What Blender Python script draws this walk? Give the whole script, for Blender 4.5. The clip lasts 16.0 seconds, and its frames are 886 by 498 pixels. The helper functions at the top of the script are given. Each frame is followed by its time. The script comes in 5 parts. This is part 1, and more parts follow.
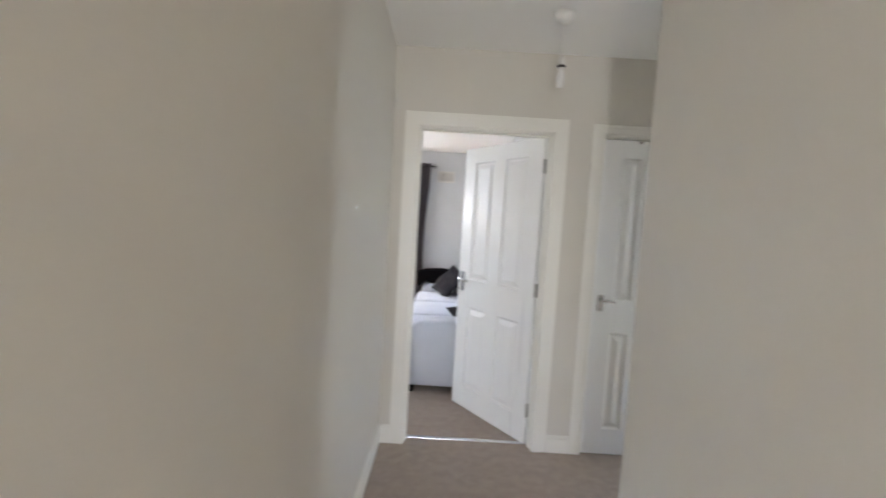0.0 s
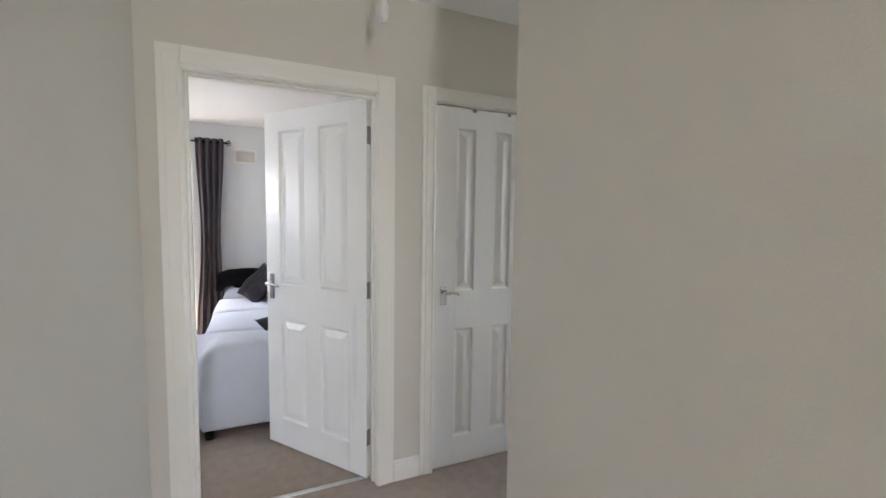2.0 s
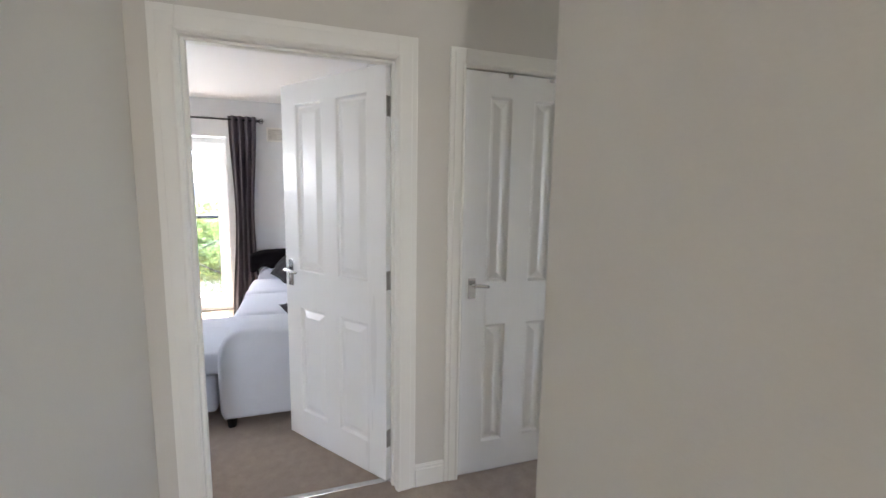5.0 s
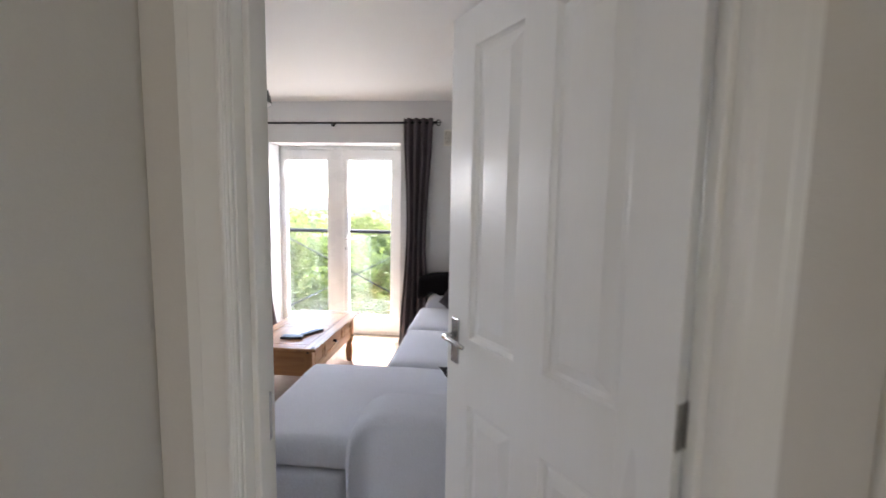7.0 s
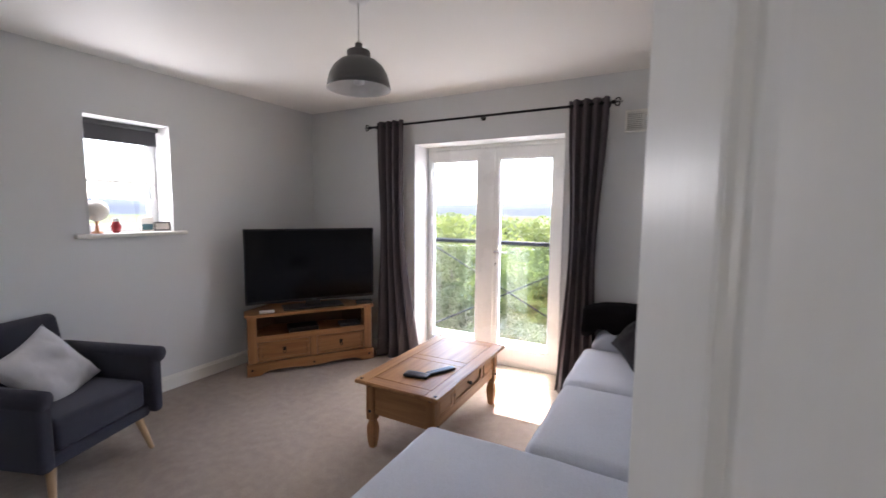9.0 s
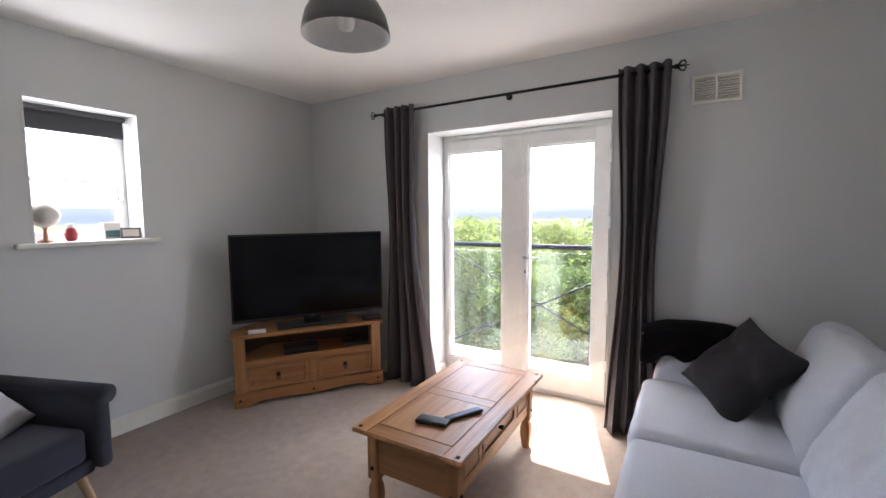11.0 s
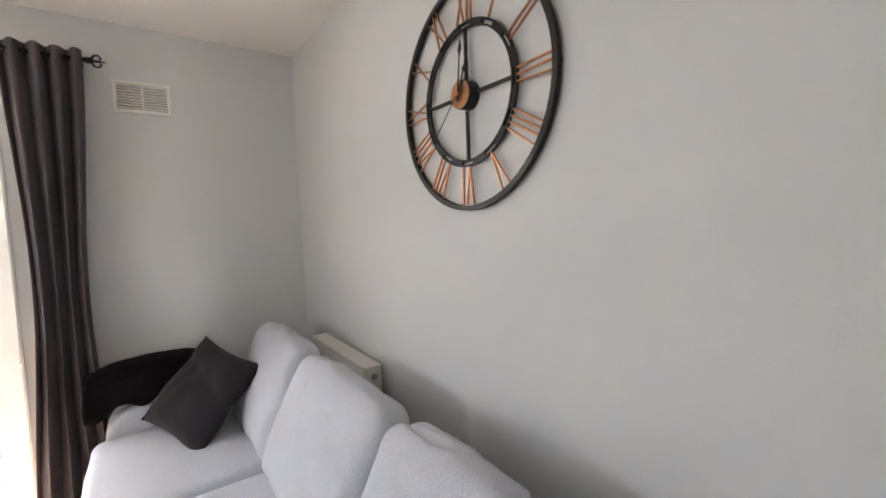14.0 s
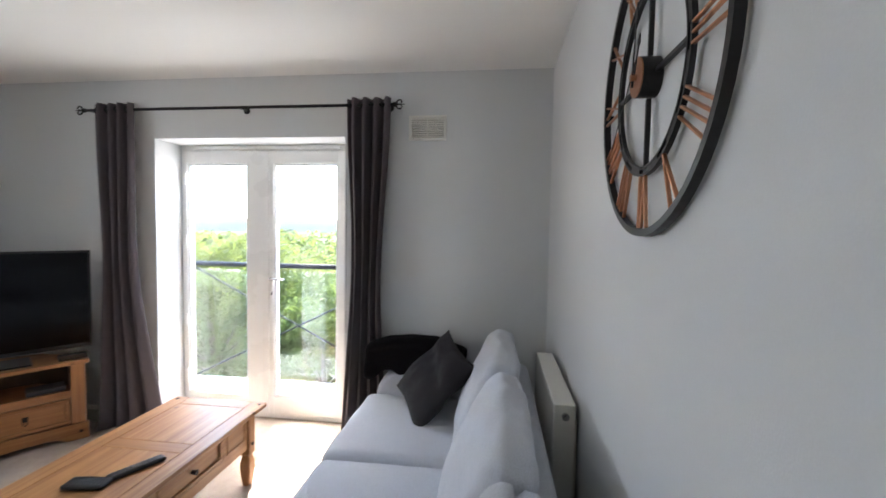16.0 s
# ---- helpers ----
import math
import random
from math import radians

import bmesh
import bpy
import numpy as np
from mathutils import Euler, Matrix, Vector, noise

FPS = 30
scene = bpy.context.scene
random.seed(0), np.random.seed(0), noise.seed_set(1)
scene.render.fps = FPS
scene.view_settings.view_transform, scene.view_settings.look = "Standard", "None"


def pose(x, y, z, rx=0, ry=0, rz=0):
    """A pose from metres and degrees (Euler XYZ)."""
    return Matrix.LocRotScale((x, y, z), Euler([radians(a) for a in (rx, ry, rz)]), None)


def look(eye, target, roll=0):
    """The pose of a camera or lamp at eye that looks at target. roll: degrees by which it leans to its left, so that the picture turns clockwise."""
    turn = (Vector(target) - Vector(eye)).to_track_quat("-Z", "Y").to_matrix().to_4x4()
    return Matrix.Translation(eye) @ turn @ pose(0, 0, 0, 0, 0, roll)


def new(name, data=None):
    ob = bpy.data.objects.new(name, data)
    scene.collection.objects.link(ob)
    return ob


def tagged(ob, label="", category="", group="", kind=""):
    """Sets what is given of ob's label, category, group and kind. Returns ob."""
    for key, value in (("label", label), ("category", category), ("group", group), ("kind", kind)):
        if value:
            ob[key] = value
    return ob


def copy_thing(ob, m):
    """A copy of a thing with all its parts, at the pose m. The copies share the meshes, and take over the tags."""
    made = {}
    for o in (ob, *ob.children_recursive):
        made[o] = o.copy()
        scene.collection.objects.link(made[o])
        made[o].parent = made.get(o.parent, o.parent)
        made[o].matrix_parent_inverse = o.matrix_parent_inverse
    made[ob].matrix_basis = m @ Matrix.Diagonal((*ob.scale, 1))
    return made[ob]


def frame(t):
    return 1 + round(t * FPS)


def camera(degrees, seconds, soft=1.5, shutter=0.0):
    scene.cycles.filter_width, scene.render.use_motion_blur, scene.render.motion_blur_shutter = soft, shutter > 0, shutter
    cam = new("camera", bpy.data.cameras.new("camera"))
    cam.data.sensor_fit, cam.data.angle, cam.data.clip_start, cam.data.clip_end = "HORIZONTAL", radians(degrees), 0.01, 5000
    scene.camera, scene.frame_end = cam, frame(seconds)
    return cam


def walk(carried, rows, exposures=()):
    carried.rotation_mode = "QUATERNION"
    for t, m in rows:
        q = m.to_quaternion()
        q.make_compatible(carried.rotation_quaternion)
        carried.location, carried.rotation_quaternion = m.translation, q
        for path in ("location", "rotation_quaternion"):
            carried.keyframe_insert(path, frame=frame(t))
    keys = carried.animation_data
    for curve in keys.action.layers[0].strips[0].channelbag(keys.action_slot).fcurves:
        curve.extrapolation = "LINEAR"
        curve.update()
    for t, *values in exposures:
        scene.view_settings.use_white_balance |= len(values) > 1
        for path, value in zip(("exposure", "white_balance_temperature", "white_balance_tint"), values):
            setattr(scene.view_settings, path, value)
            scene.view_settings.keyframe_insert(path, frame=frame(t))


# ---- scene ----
cam = camera(93.4, 16.0, shutter=0.4)
PATH = [
    (0, (0.2, 0.101, 1.415), (0.191, 2.097, 1.292), 3.4),
    (0.5, (0.284, 0.318, 1.436), (0.791, 2.247, 1.292), 2.7),
    (1, (0.275, 0.513, 1.438), (1.099, 2.33, 1.294), 1.1),
    (1.5, (0.313, 0.626, 1.404), (1.313, 2.351, 1.259), 0.6),
    (2, (0.28, 0.649, 1.404), (1.088, 2.472, 1.251), 0.8),
    (2.5, (0.327, 0.568, 1.428), (1.343, 2.275, 1.196), 3.1),
    (3, (0.443, 0.533, 1.417), (1.545, 2.171, 1.093), -1.5),
    (3.2, (0.451, 0.545, 1.413), (1.408, 2.274, 1.111), -2.0),
    (5.3, (0.434, 0.987, 1.424), (0.983, 2.892, 1.162), 1.1),
    (5.5, (0.457, 1.09, 1.427), (0.916, 3.019, 1.164), 1.3),
    (6, (0.488, 1.367, 1.437), (0.582, 3.352, 1.218), 1.5),
    (6.5, (0.45, 1.709, 1.418), (0.491, 3.697, 1.2), 0.6),
    (7, (0.429, 2.002, 1.411), (0.246, 3.983, 1.209), 1.0),
    (7.5, (0.543, 2.259, 1.425), (0.087, 4.196, 1.254), 1.3),
    (8, (0.520, 2.46, 1.427), (-0.068, 4.362, 1.265), 0.8),
    (8.5, (0.424, 2.66, 1.435), (-0.334, 4.499, 1.271), 0.6),
    (9, (0.354, 2.799, 1.434), (-0.590, 4.547, 1.246), 0.5),
    (9.2, (0.328, 2.856, 1.442), (-0.677, 4.568, 1.243), 0.3),
    (11.3, (-0.001, 3.37, 1.389), (-1.009, 5.09, 1.229), -0.7),
    (11.5, (-0.045, 3.417, 1.398), (-0.946, 5.196, 1.24), -0.7),
    (12, (-0.153, 3.504, 1.412), (-0.451, 5.48, 1.315), 1.1),
    (12.5, (-0.167, 3.547, 1.412), (0.186, 5.512, 1.288), 1.1),
    (13, (-0.109, 3.516, 1.434), (0.723, 5.33, 1.306), 1.7),
    (13.5, (-0.036, 3.479, 1.427), (1.097, 5.115, 1.238), 0.6),
    (14, (0.112, 3.464, 1.415), (1.272, 5.086, 1.266), -1.9),
    (14.5, (0.296, 3.478, 1.421), (1.172, 5.271, 1.276), -1.3),
    (15, (0.426, 3.549, 1.418), (0.917, 5.487, 1.371), -1.6),
    (15.5, (0.545, 3.544, 1.438), (0.568, 5.544, 1.431), 1.4),
    (16, (0.597, 3.488, 1.444), (0.351, 5.47, 1.345), 1.0),
]
EXPOSURES = [(0.0, 4.92, 6350, 15), (2.0, 4.82, 6350, 15), (5.5, 4.78, 6350, 16), (6.3, 4.5, 6350, 16), (7.0, 4.08, 6600, 18), (8.0, 3.88, 6600, 20), (9.0, 3.65, 6600, 20), (11.5, 3.65, 6500, 16),
             (12.0, 3.68, 6400, 14), (12.5, 3.66, 6150, 12), (13.0, 3.42, 6050, 12), (13.5, 4.15, 6950, 17), (14.0, 4.35, 7100, 16), (14.5, 4.25, 7000, 16), (15.0, 4.05, 6450, 12), (15.5, 4.05, 6400, 12), (16.0, 3.92, 6350, 12)]
walk(cam, [(t, look(eye, target, roll)) for t, eye, target, roll in PATH], exposures=EXPOSURES)

# ---- daylight ----
SUN_EL, SUN_AZ = radians(61), math.atan2(-0.30, 0.95)  # azimuth from +y towards +x
world = bpy.data.worlds.new("sky")
scene.world = world
world.use_nodes = True
wn = world.node_tree.nodes
sky = wn.new("ShaderNodeTexSky")
sky.sky_type, sky.sun_disc = "NISHITA", False
sky.sun_elevation, sky.sun_rotation = SUN_EL, SUN_AZ
sky.air_density, sky.dust_density = 1.0, 1.0
world.node_tree.links.new(sky.outputs[0], wn["Background"].inputs[0])
wn["Background"].inputs[1].default_value = 0.15
sun = new("sun", bpy.data.lights.new("sun", "SUN"))
sun.data.energy, sun.data.angle, sun.data.color = 2.0, radians(0.55), (1.0, 0.95, 0.86)
sun_way = Vector((math.sin(SUN_AZ) * math.cos(SUN_EL), math.cos(SUN_AZ) * math.cos(SUN_EL), math.sin(SUN_EL)))
sun.matrix_world = look(sun_way * 20, (0, 0, 0))


def sky_fill_lamp(name, at, target, w, h, watts, colour):
    """An added area lamp set in a window opening to strengthen the sky's light."""
    ob = new(name, bpy.data.lights.new(name, "AREA"))
    ob.data.shape, ob.data.size, ob.data.size_y, ob.data.energy, ob.data.color = "RECTANGLE", w, h, watts, colour
    ob.matrix_world = look(at, target)


# Added fill for the hall; the end window it sits in is made up.
sky_fill_lamp("hall_fill_light", (0.07, -2.24, 1.15), (0.07, 0, 1.15), 0.36, 1.7, 1.5, (1.0, 0.985, 0.96))
# Added cool fill from the wing, in an opening that is made up too.
sky_fill_lamp("wing_fill_light", (5.25, 2.1, 1.5), (0, 2.1, 1.4), 0.75, 1.1, 0.8, (0.90, 0.95, 1.0))
# Added lamp inside the bedroom window, out of view, brightening that room.
sky_fill_lamp("bedroom_fill_light", (3.15, 6.10, 1.45), (3.15, 3, 1.2), 1.4, 1.1, 2.0, (0.95, 0.97, 1.0))
# Added fill lamps before the upper door panes, lifting the lounge.
for lamp_x in (-1.4625, -0.77):
    sky_fill_lamp("balcony_door_fill", (lamp_x, 6.385, 1.69), (lamp_x, 3.0, 1.69), 0.46, 0.37, 0.20, (0.93, 0.96, 1.0))
# Added fill lamp at the small window, brightening the clock wall.
sky_fill_lamp("side_window_fill", (-3.245, 4.40, 1.665), (0.0, 4.40, 1.665), 0.42, 0.42, 1.1, (0.95, 0.97, 1.0))


# ---- materials ----
def mat(name, colour, rough=0.6, metal=0.0, vary=0.06, size=3.0, grain=120.0, grain_vary=0.05, bump=0.1, spec=0.5,
        stretch=(1, 1, 1), sheen=0.0, coat=0.0, piece=0.0):
    """A procedural surface: blotches at one scale, grain at another, fine relief, a little gloss change."""
    m = bpy.data.materials.new(name)
    m.use_nodes = True
    n, l = m.node_tree.nodes, m.node_tree.links
    b = n["Principled BSDF"]
    tc, mp = n.new("ShaderNodeTexCoord"), n.new("ShaderNodeMapping")
    l.new(tc.outputs["Object"], mp.inputs[0])
    mp.inputs["Scale"].default_value = stretch
    big, fine = n.new("ShaderNodeTexNoise"), n.new("ShaderNodeTexNoise")
    big.inputs["Scale"].default_value, big.inputs["Detail"].default_value = size, 4
    fine.inputs["Scale"].default_value, fine.inputs["Detail"].default_value = grain, 3
    for t in (big, fine):
        l.new(mp.outputs[0], t.inputs["Vector"])
    add = n.new("ShaderNodeMath")
    add.operation = "MULTIPLY_ADD"
    l.new(big.outputs[0], add.inputs[0])
    add.inputs[1].default_value = vary * 4
    two = n.new("ShaderNodeMath")
    two.operation = "MULTIPLY_ADD"
    l.new(fine.outputs[0], two.inputs[0])
    two.inputs[1].default_value = grain_vary * 4
    two.inputs[2].default_value = 1 - vary * 2 - grain_vary * 2
    l.new(two.outputs[0], add.inputs[2])
    last = add
    if piece:
        info = n.new("ShaderNodeObjectInfo")
        pm = n.new("ShaderNodeMath")
        pm.operation = "MULTIPLY_ADD"
        l.new(info.outputs["Random"], pm.inputs[0])
        pm.inputs[1].default_value = piece
        l.new(add.outputs[0], pm.inputs[2])
        last = pm
    mul = n.new("ShaderNodeVectorMath")
    mul.operation = "SCALE"
    mul.inputs[0].default_value = colour
    l.new(last.outputs[0], mul.inputs["Scale"])
    l.new(mul.outputs[0], b.inputs["Base Color"])
    b.inputs["Metallic"].default_value = metal
    rr = n.new("ShaderNodeMath")
    rr.operation = "MULTIPLY_ADD"
    l.new(big.outputs[0], rr.inputs[0])
    rr.inputs[1].default_value, rr.inputs[2].default_value = 0.12, rough - 0.06
    l.new(rr.outputs[0], b.inputs["Roughness"])
    b.inputs["Specular IOR Level"].default_value = spec
    b.inputs["Sheen Weight"].default_value = sheen
    b.inputs["Coat Weight"].default_value = coat
    if bump:
        bp = n.new("ShaderNodeBump")
        bp.inputs["Strength"].default_value, bp.inputs["Distance"].default_value = bump, 0.004
        l.new(fine.outputs[0], bp.inputs["Height"])
        l.new(bp.outputs[0], b.inputs["Normal"])
    return m


def wood(name, colour, dark, along=1):
    """Waxed pine: long grain along one axis, knots, satin gloss."""
    m = mat(name, colour, 0.42, grain=60, bump=0.06, vary=0.03, grain_vary=0.02)
    n, l = m.node_tree.nodes, m.node_tree.links
    b = n["Principled BSDF"]
    tc, mp = n.new("ShaderNodeTexCoord"), n.new("ShaderNodeMapping")
    sc = [28.0, 28.0, 28.0]
    sc[along] = 1.6
    mp.inputs["Scale"].default_value = sc
    l.new(tc.outputs["Object"], mp.inputs[0])
    t = n.new("ShaderNodeTexNoise")
    t.inputs["Scale"].default_value, t.inputs["Detail"].default_value, t.inputs["Distortion"].default_value = 1.0, 5, 0.8
    l.new(mp.outputs[0], t.inputs["Vector"])
    kn = n.new("ShaderNodeTexVoronoi")
    kn.inputs["Scale"].default_value = 5.5
    l.new(tc.outputs["Object"], kn.inputs["Vector"])
    kr = n.new("ShaderNodeValToRGB")
    kr.color_ramp.elements[0].position, kr.color_ramp.elements[1].position = 0.03, 0.10
    kr.color_ramp.elements[0].color, kr.color_ramp.elements[1].color = (*[c * 0.5 for c in dark], 1), (1, 1, 1, 1)
    l.new(kn.outputs["Distance"], kr.inputs[0])
    ramp = n.new("ShaderNodeValToRGB")
    ramp.color_ramp.elements[0].position, ramp.color_ramp.elements[1].position = 0.3, 0.68
    ramp.color_ramp.elements[0].color, ramp.color_ramp.elements[1].color = (*dark, 1), (*colour, 1)
    l.new(t.outputs[0], ramp.inputs[0])
    mx = n.new("ShaderNodeMix")
    mx.data_type, mx.blend_type = "RGBA", "MULTIPLY"
    mx.inputs[0].default_value = 0.7
    l.new(ramp.outputs[0], mx.inputs[6])
    l.new(kr.outputs[0], mx.inputs[7])
    l.new(mx.outputs[2], b.inputs["Base Color"])
    return m


def leaf_mat(name, colour):
    m = mat(name, colour, 0.6, vary=0.3, size=0.9, grain=6, grain_vary=0.2, bump=0, spec=0.3)
    n = m.node_tree.nodes
    n["Principled BSDF"].inputs["Subsurface Weight"].default_value = 0.0
    tr, mixs = n.new("ShaderNodeBsdfTranslucent"), n.new("ShaderNodeMixShader")
    tr.inputs[0].default_value = (colour[0] * 2.0, colour[1] * 2.0, colour[2] * 1.8, 1)
    mixs.inputs[0].default_value = 0.5
    m.node_tree.links.new(n["Principled BSDF"].outputs[0], mixs.inputs[1])
    m.node_tree.links.new(tr.outputs[0], mixs.inputs[2])
    m.node_tree.links.new(mixs.outputs[0], n["Material Output"].inputs[0])
    return m


def glass_mat(name, tint=(1, 1, 1), ior=1.45):
    m = bpy.data.materials.new(name)
    m.use_nodes = True
    b = m.node_tree.nodes["Principled BSDF"]
    b.inputs["Base Color"].default_value = (*tint, 1)
    b.inputs["Transmission Weight"].default_value, b.inputs["Roughness"].default_value = 1.0, 0.0
    b.inputs["IOR"].default_value = ior
    return m


GREY_WALL = mat("grey_emulsion", (0.65, 0.655, 0.65), 0.75, vary=0.02, size=1.2, grain=260, grain_vary=0.015, bump=0.12, spec=0.3)
CREAM_WALL = mat("cream_emulsion", (0.62, 0.587, 0.525), 0.7, vary=0.025, size=1.0, grain=240, grain_vary=0.015, bump=0.12, spec=0.3)
PALE_WALL = mat("pale_emulsion", (0.74, 0.72, 0.64), 0.75, vary=0.02, grain=240, bump=0.1, spec=0.3)
WHITE_CEIL = mat("ceiling_paint", (0.86, 0.85, 0.82), 0.6, vary=0.015, size=0.8, grain=180, grain_vary=0.01, bump=0.1, spec=0.3)
GLOSS = mat("white_satin_paint", (0.84, 0.84, 0.82), 0.29, vary=0.02, size=4, grain=110, grain_vary=0.008, bump=0.12, stretch=(1, 1, 0.07))
TRIM = mat("white_trim_paint", (0.79, 0.77, 0.71), 0.36, vary=0.015, size=2, grain=80, grain_vary=0.008, bump=0.0)
UPVC = mat("white_upvc", (0.82, 0.82, 0.80), 0.28, vary=0.015, size=3, grain=60, grain_vary=0.01, bump=0.02)
CARPET = mat("beige_carpet", (0.36, 0.290, 0.242), 0.95, vary=0.13, size=17.0, grain=170, grain_vary=0.22, bump=1.0, spec=0.1, sheen=0.25)
PINE = wood("waxed_pine", (0.43, 0.215, 0.080), (0.27, 0.112, 0.038), 1)
PINE_X = wood("waxed_pine_cross", (0.38, 0.180, 0.064), (0.24, 0.097, 0.032), 0)
PINE_Z = wood("waxed_pine_upright", (0.39, 0.187, 0.066), (0.25, 0.102, 0.034), 2)
OAK_LEG = wood("pale_beech", (0.62, 0.42, 0.24), (0.5, 0.31, 0.16), 2)
# Dark table joints; also painted shade in the vent and stand shelf.
GROOVE_SHADE = mat("dark_groove_and_shade", (0.06, 0.03, 0.015), 0.7)
IRON = mat("black_iron", (0.018, 0.017, 0.017), 0.5, metal=0.6, bump=0.1)
CLOCK_IRON = mat("dark_painted_metal", (0.028, 0.026, 0.026), 0.45, metal=0.5, bump=0.05)
COPPER = mat("brushed_copper", (0.52, 0.25, 0.14), 0.35, metal=1.0, vary=0.08, size=12, grain=200, bump=0.05)
CHROME = mat("brushed_chrome", (0.62, 0.62, 0.62), 0.22, metal=1.0, vary=0.03, bump=0.02)
SOFA = mat("pale_grey_weave", (0.60, 0.625, 0.685), 0.92, vary=0.035, size=6, grain=260, grain_vary=0.15, bump=0.7, spec=0.15, sheen=0.3)
CHARCOAL = mat("charcoal_cotton", (0.028, 0.026, 0.030), 0.9, vary=0.08, size=9, grain=380, grain_vary=0.08, bump=0.4, spec=0.15, sheen=0.08)
BLACK_FLEECE = mat("black_fleece", (0.007, 0.006, 0.007), 0.95, vary=0.1, size=8, grain=160, grain_vary=0.15, bump=0.8, spec=0.05, sheen=0.02)
CHAIR_CLOTH = mat("slate_wool", (0.050, 0.051, 0.070), 0.92, vary=0.05, size=8, grain=420, grain_vary=0.12, bump=0.5, spec=0.15, sheen=0.1)
CUSHION_CLOTH = mat("silver_velvet", (0.50, 0.49, 0.50), 0.75, vary=0.05, size=7, grain=260, grain_vary=0.05, bump=0.3, spec=0.2, sheen=0.4)
CURTAIN = mat("mauve_grey_curtain", (0.105, 0.090, 0.099), 0.85, vary=0.04, size=3, grain=520, grain_vary=0.08, bump=0.35, spec=0.2, sheen=0.08)
cn_, cl_ = CURTAIN.node_tree.nodes, CURTAIN.node_tree.links
c_tr, c_mx = cn_.new("ShaderNodeBsdfTranslucent"), cn_.new("ShaderNodeMixShader")
c_tr.inputs[0].default_value = (0.22, 0.15, 0.14, 1)
c_mx.inputs[0].default_value = 0.18
cl_.new(cn_["Principled BSDF"].outputs[0], c_mx.inputs[1])
cl_.new(c_tr.outputs[0], c_mx.inputs[2])
cl_.new(c_mx.outputs[0], cn_["Material Output"].inputs[0])
SCREEN = mat("tv_screen", (0.004, 0.0045, 0.006), 0.12, vary=0.02, bump=0, spec=0.2)
BLACK_PLASTIC = mat("black_plastic", (0.008, 0.008, 0.009), 0.32, vary=0.05, bump=0.03)
GREY_PLASTIC = mat("grey_keys", (0.06, 0.06, 0.065), 0.5, bump=0.02)
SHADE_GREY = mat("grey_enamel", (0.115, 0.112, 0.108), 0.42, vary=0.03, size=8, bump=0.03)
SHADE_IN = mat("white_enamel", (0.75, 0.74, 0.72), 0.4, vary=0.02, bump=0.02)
CABLE = mat("white_cable", (0.7, 0.68, 0.64), 0.5, bump=0.02)
BLIND = mat("charcoal_blind", (0.055, 0.055, 0.06), 0.85, vary=0.03, grain=300, bump=0.2)
RED_CERAMIC = mat("red_glaze", (0.42, 0.05, 0.06), 0.25, vary=0.06, size=20, bump=0.03)
GLASS = glass_mat("clear_glass")
BAL_GLASS = glass_mat("green_tinted_glass", (0.84, 0.95, 0.91))
STEEL_BLUE = mat("painted_steel", (0.010, 0.013, 0.020), 0.55, bump=0.05, spec=0.2)
RENDER_OUT = mat("outer_render", (0.55, 0.5, 0.42), 0.9, vary=0.06, grain=60, bump=0.4)
GRASS = mat("meadow", (0.075, 0.095, 0.03), 0.95, vary=0.35, size=0.035, grain=1.5, grain_vary=0.2, bump=0.3, spec=0.1)
LEAF_A = leaf_mat("lime_leaf", (0.098, 0.118, 0.033))
LEAF_B = leaf_mat("ash_leaf", (0.075, 0.095, 0.028))
BARK = mat("bark", (0.10, 0.075, 0.05), 0.9, vary=0.2, size=8, grain=30, grain_vary=0.2, bump=0.8)
HILL = mat("wooded_hills", (0.013, 0.020, 0.028), 1.0, vary=0.3, size=0.006, grain=0.05, grain_vary=0.15, bump=0)
PORCELAIN = mat("ivory_shell", (0.72, 0.67, 0.60), 0.4, vary=0.06, size=30, bump=0.1)
SLAB = mat("balcony_slab", (0.45, 0.44, 0.42), 0.85, vary=0.12, size=6, grain=60, bump=0.4)
DARK_METAL = mat("bed_frame_metal", (0.05, 0.05, 0.055), 0.5, metal=0.4)
BED_CLOTH = mat("grey_bedspread", (0.42, 0.42, 0.46), 0.9, vary=0.05, grain=200, bump=0.4)


# ---- building tools ----
def part(name, bm, material, parent=None, label="", smooth=False, extra=()):
    me = bpy.data.meshes.new(name)
    bmesh.ops.recalc_face_normals(bm, faces=bm.faces)
    bm.to_mesh(me)
    bm.free()
    me.materials.append(material)
    for m in extra:
        me.materials.append(m)
    if smooth:
        me.polygons.foreach_set("use_smooth", [True] * len(me.polygons))
    ob = new(name, me)
    ob.parent = parent
    if label:
        ob["label"] = label
    return ob


def thing(name, label, category, m=None, group="", kind=""):
    ob = new(name)
    ob.empty_display_size = 0.1
    if m is not None:
        ob.matrix_basis = m
    return tagged(ob, label, category, group, kind)


def share(name, src, parent, m):
    """Another piece on the same mesh."""
    ob = new(name, src.data)
    ob.parent = parent
    ob.matrix_basis = m
    return ob


def box(bm, x0, x1, y0, y1, z0, z1, bevel=0.0, seg=2, m=None):
    t = Matrix.LocRotScale(((x0 + x1) / 2, (y0 + y1) / 2, (z0 + z1) / 2), None, (x1 - x0, y1 - y0, z1 - z0))
    vs = bmesh.ops.create_cube(bm, size=1, matrix=t)["verts"]
    if bevel:
        es = list({e for v in vs for e in v.link_edges})
        r = bmesh.ops.bevel(bm, geom=es, offset=bevel, segments=seg, affect="EDGES", profile=0.5)
        vs = list({v for f in r["faces"] for v in f.verts} | {v for v in vs if v.is_valid})
    if m is not None:
        bmesh.ops.transform(bm, matrix=m, verts=vs)
    return bm


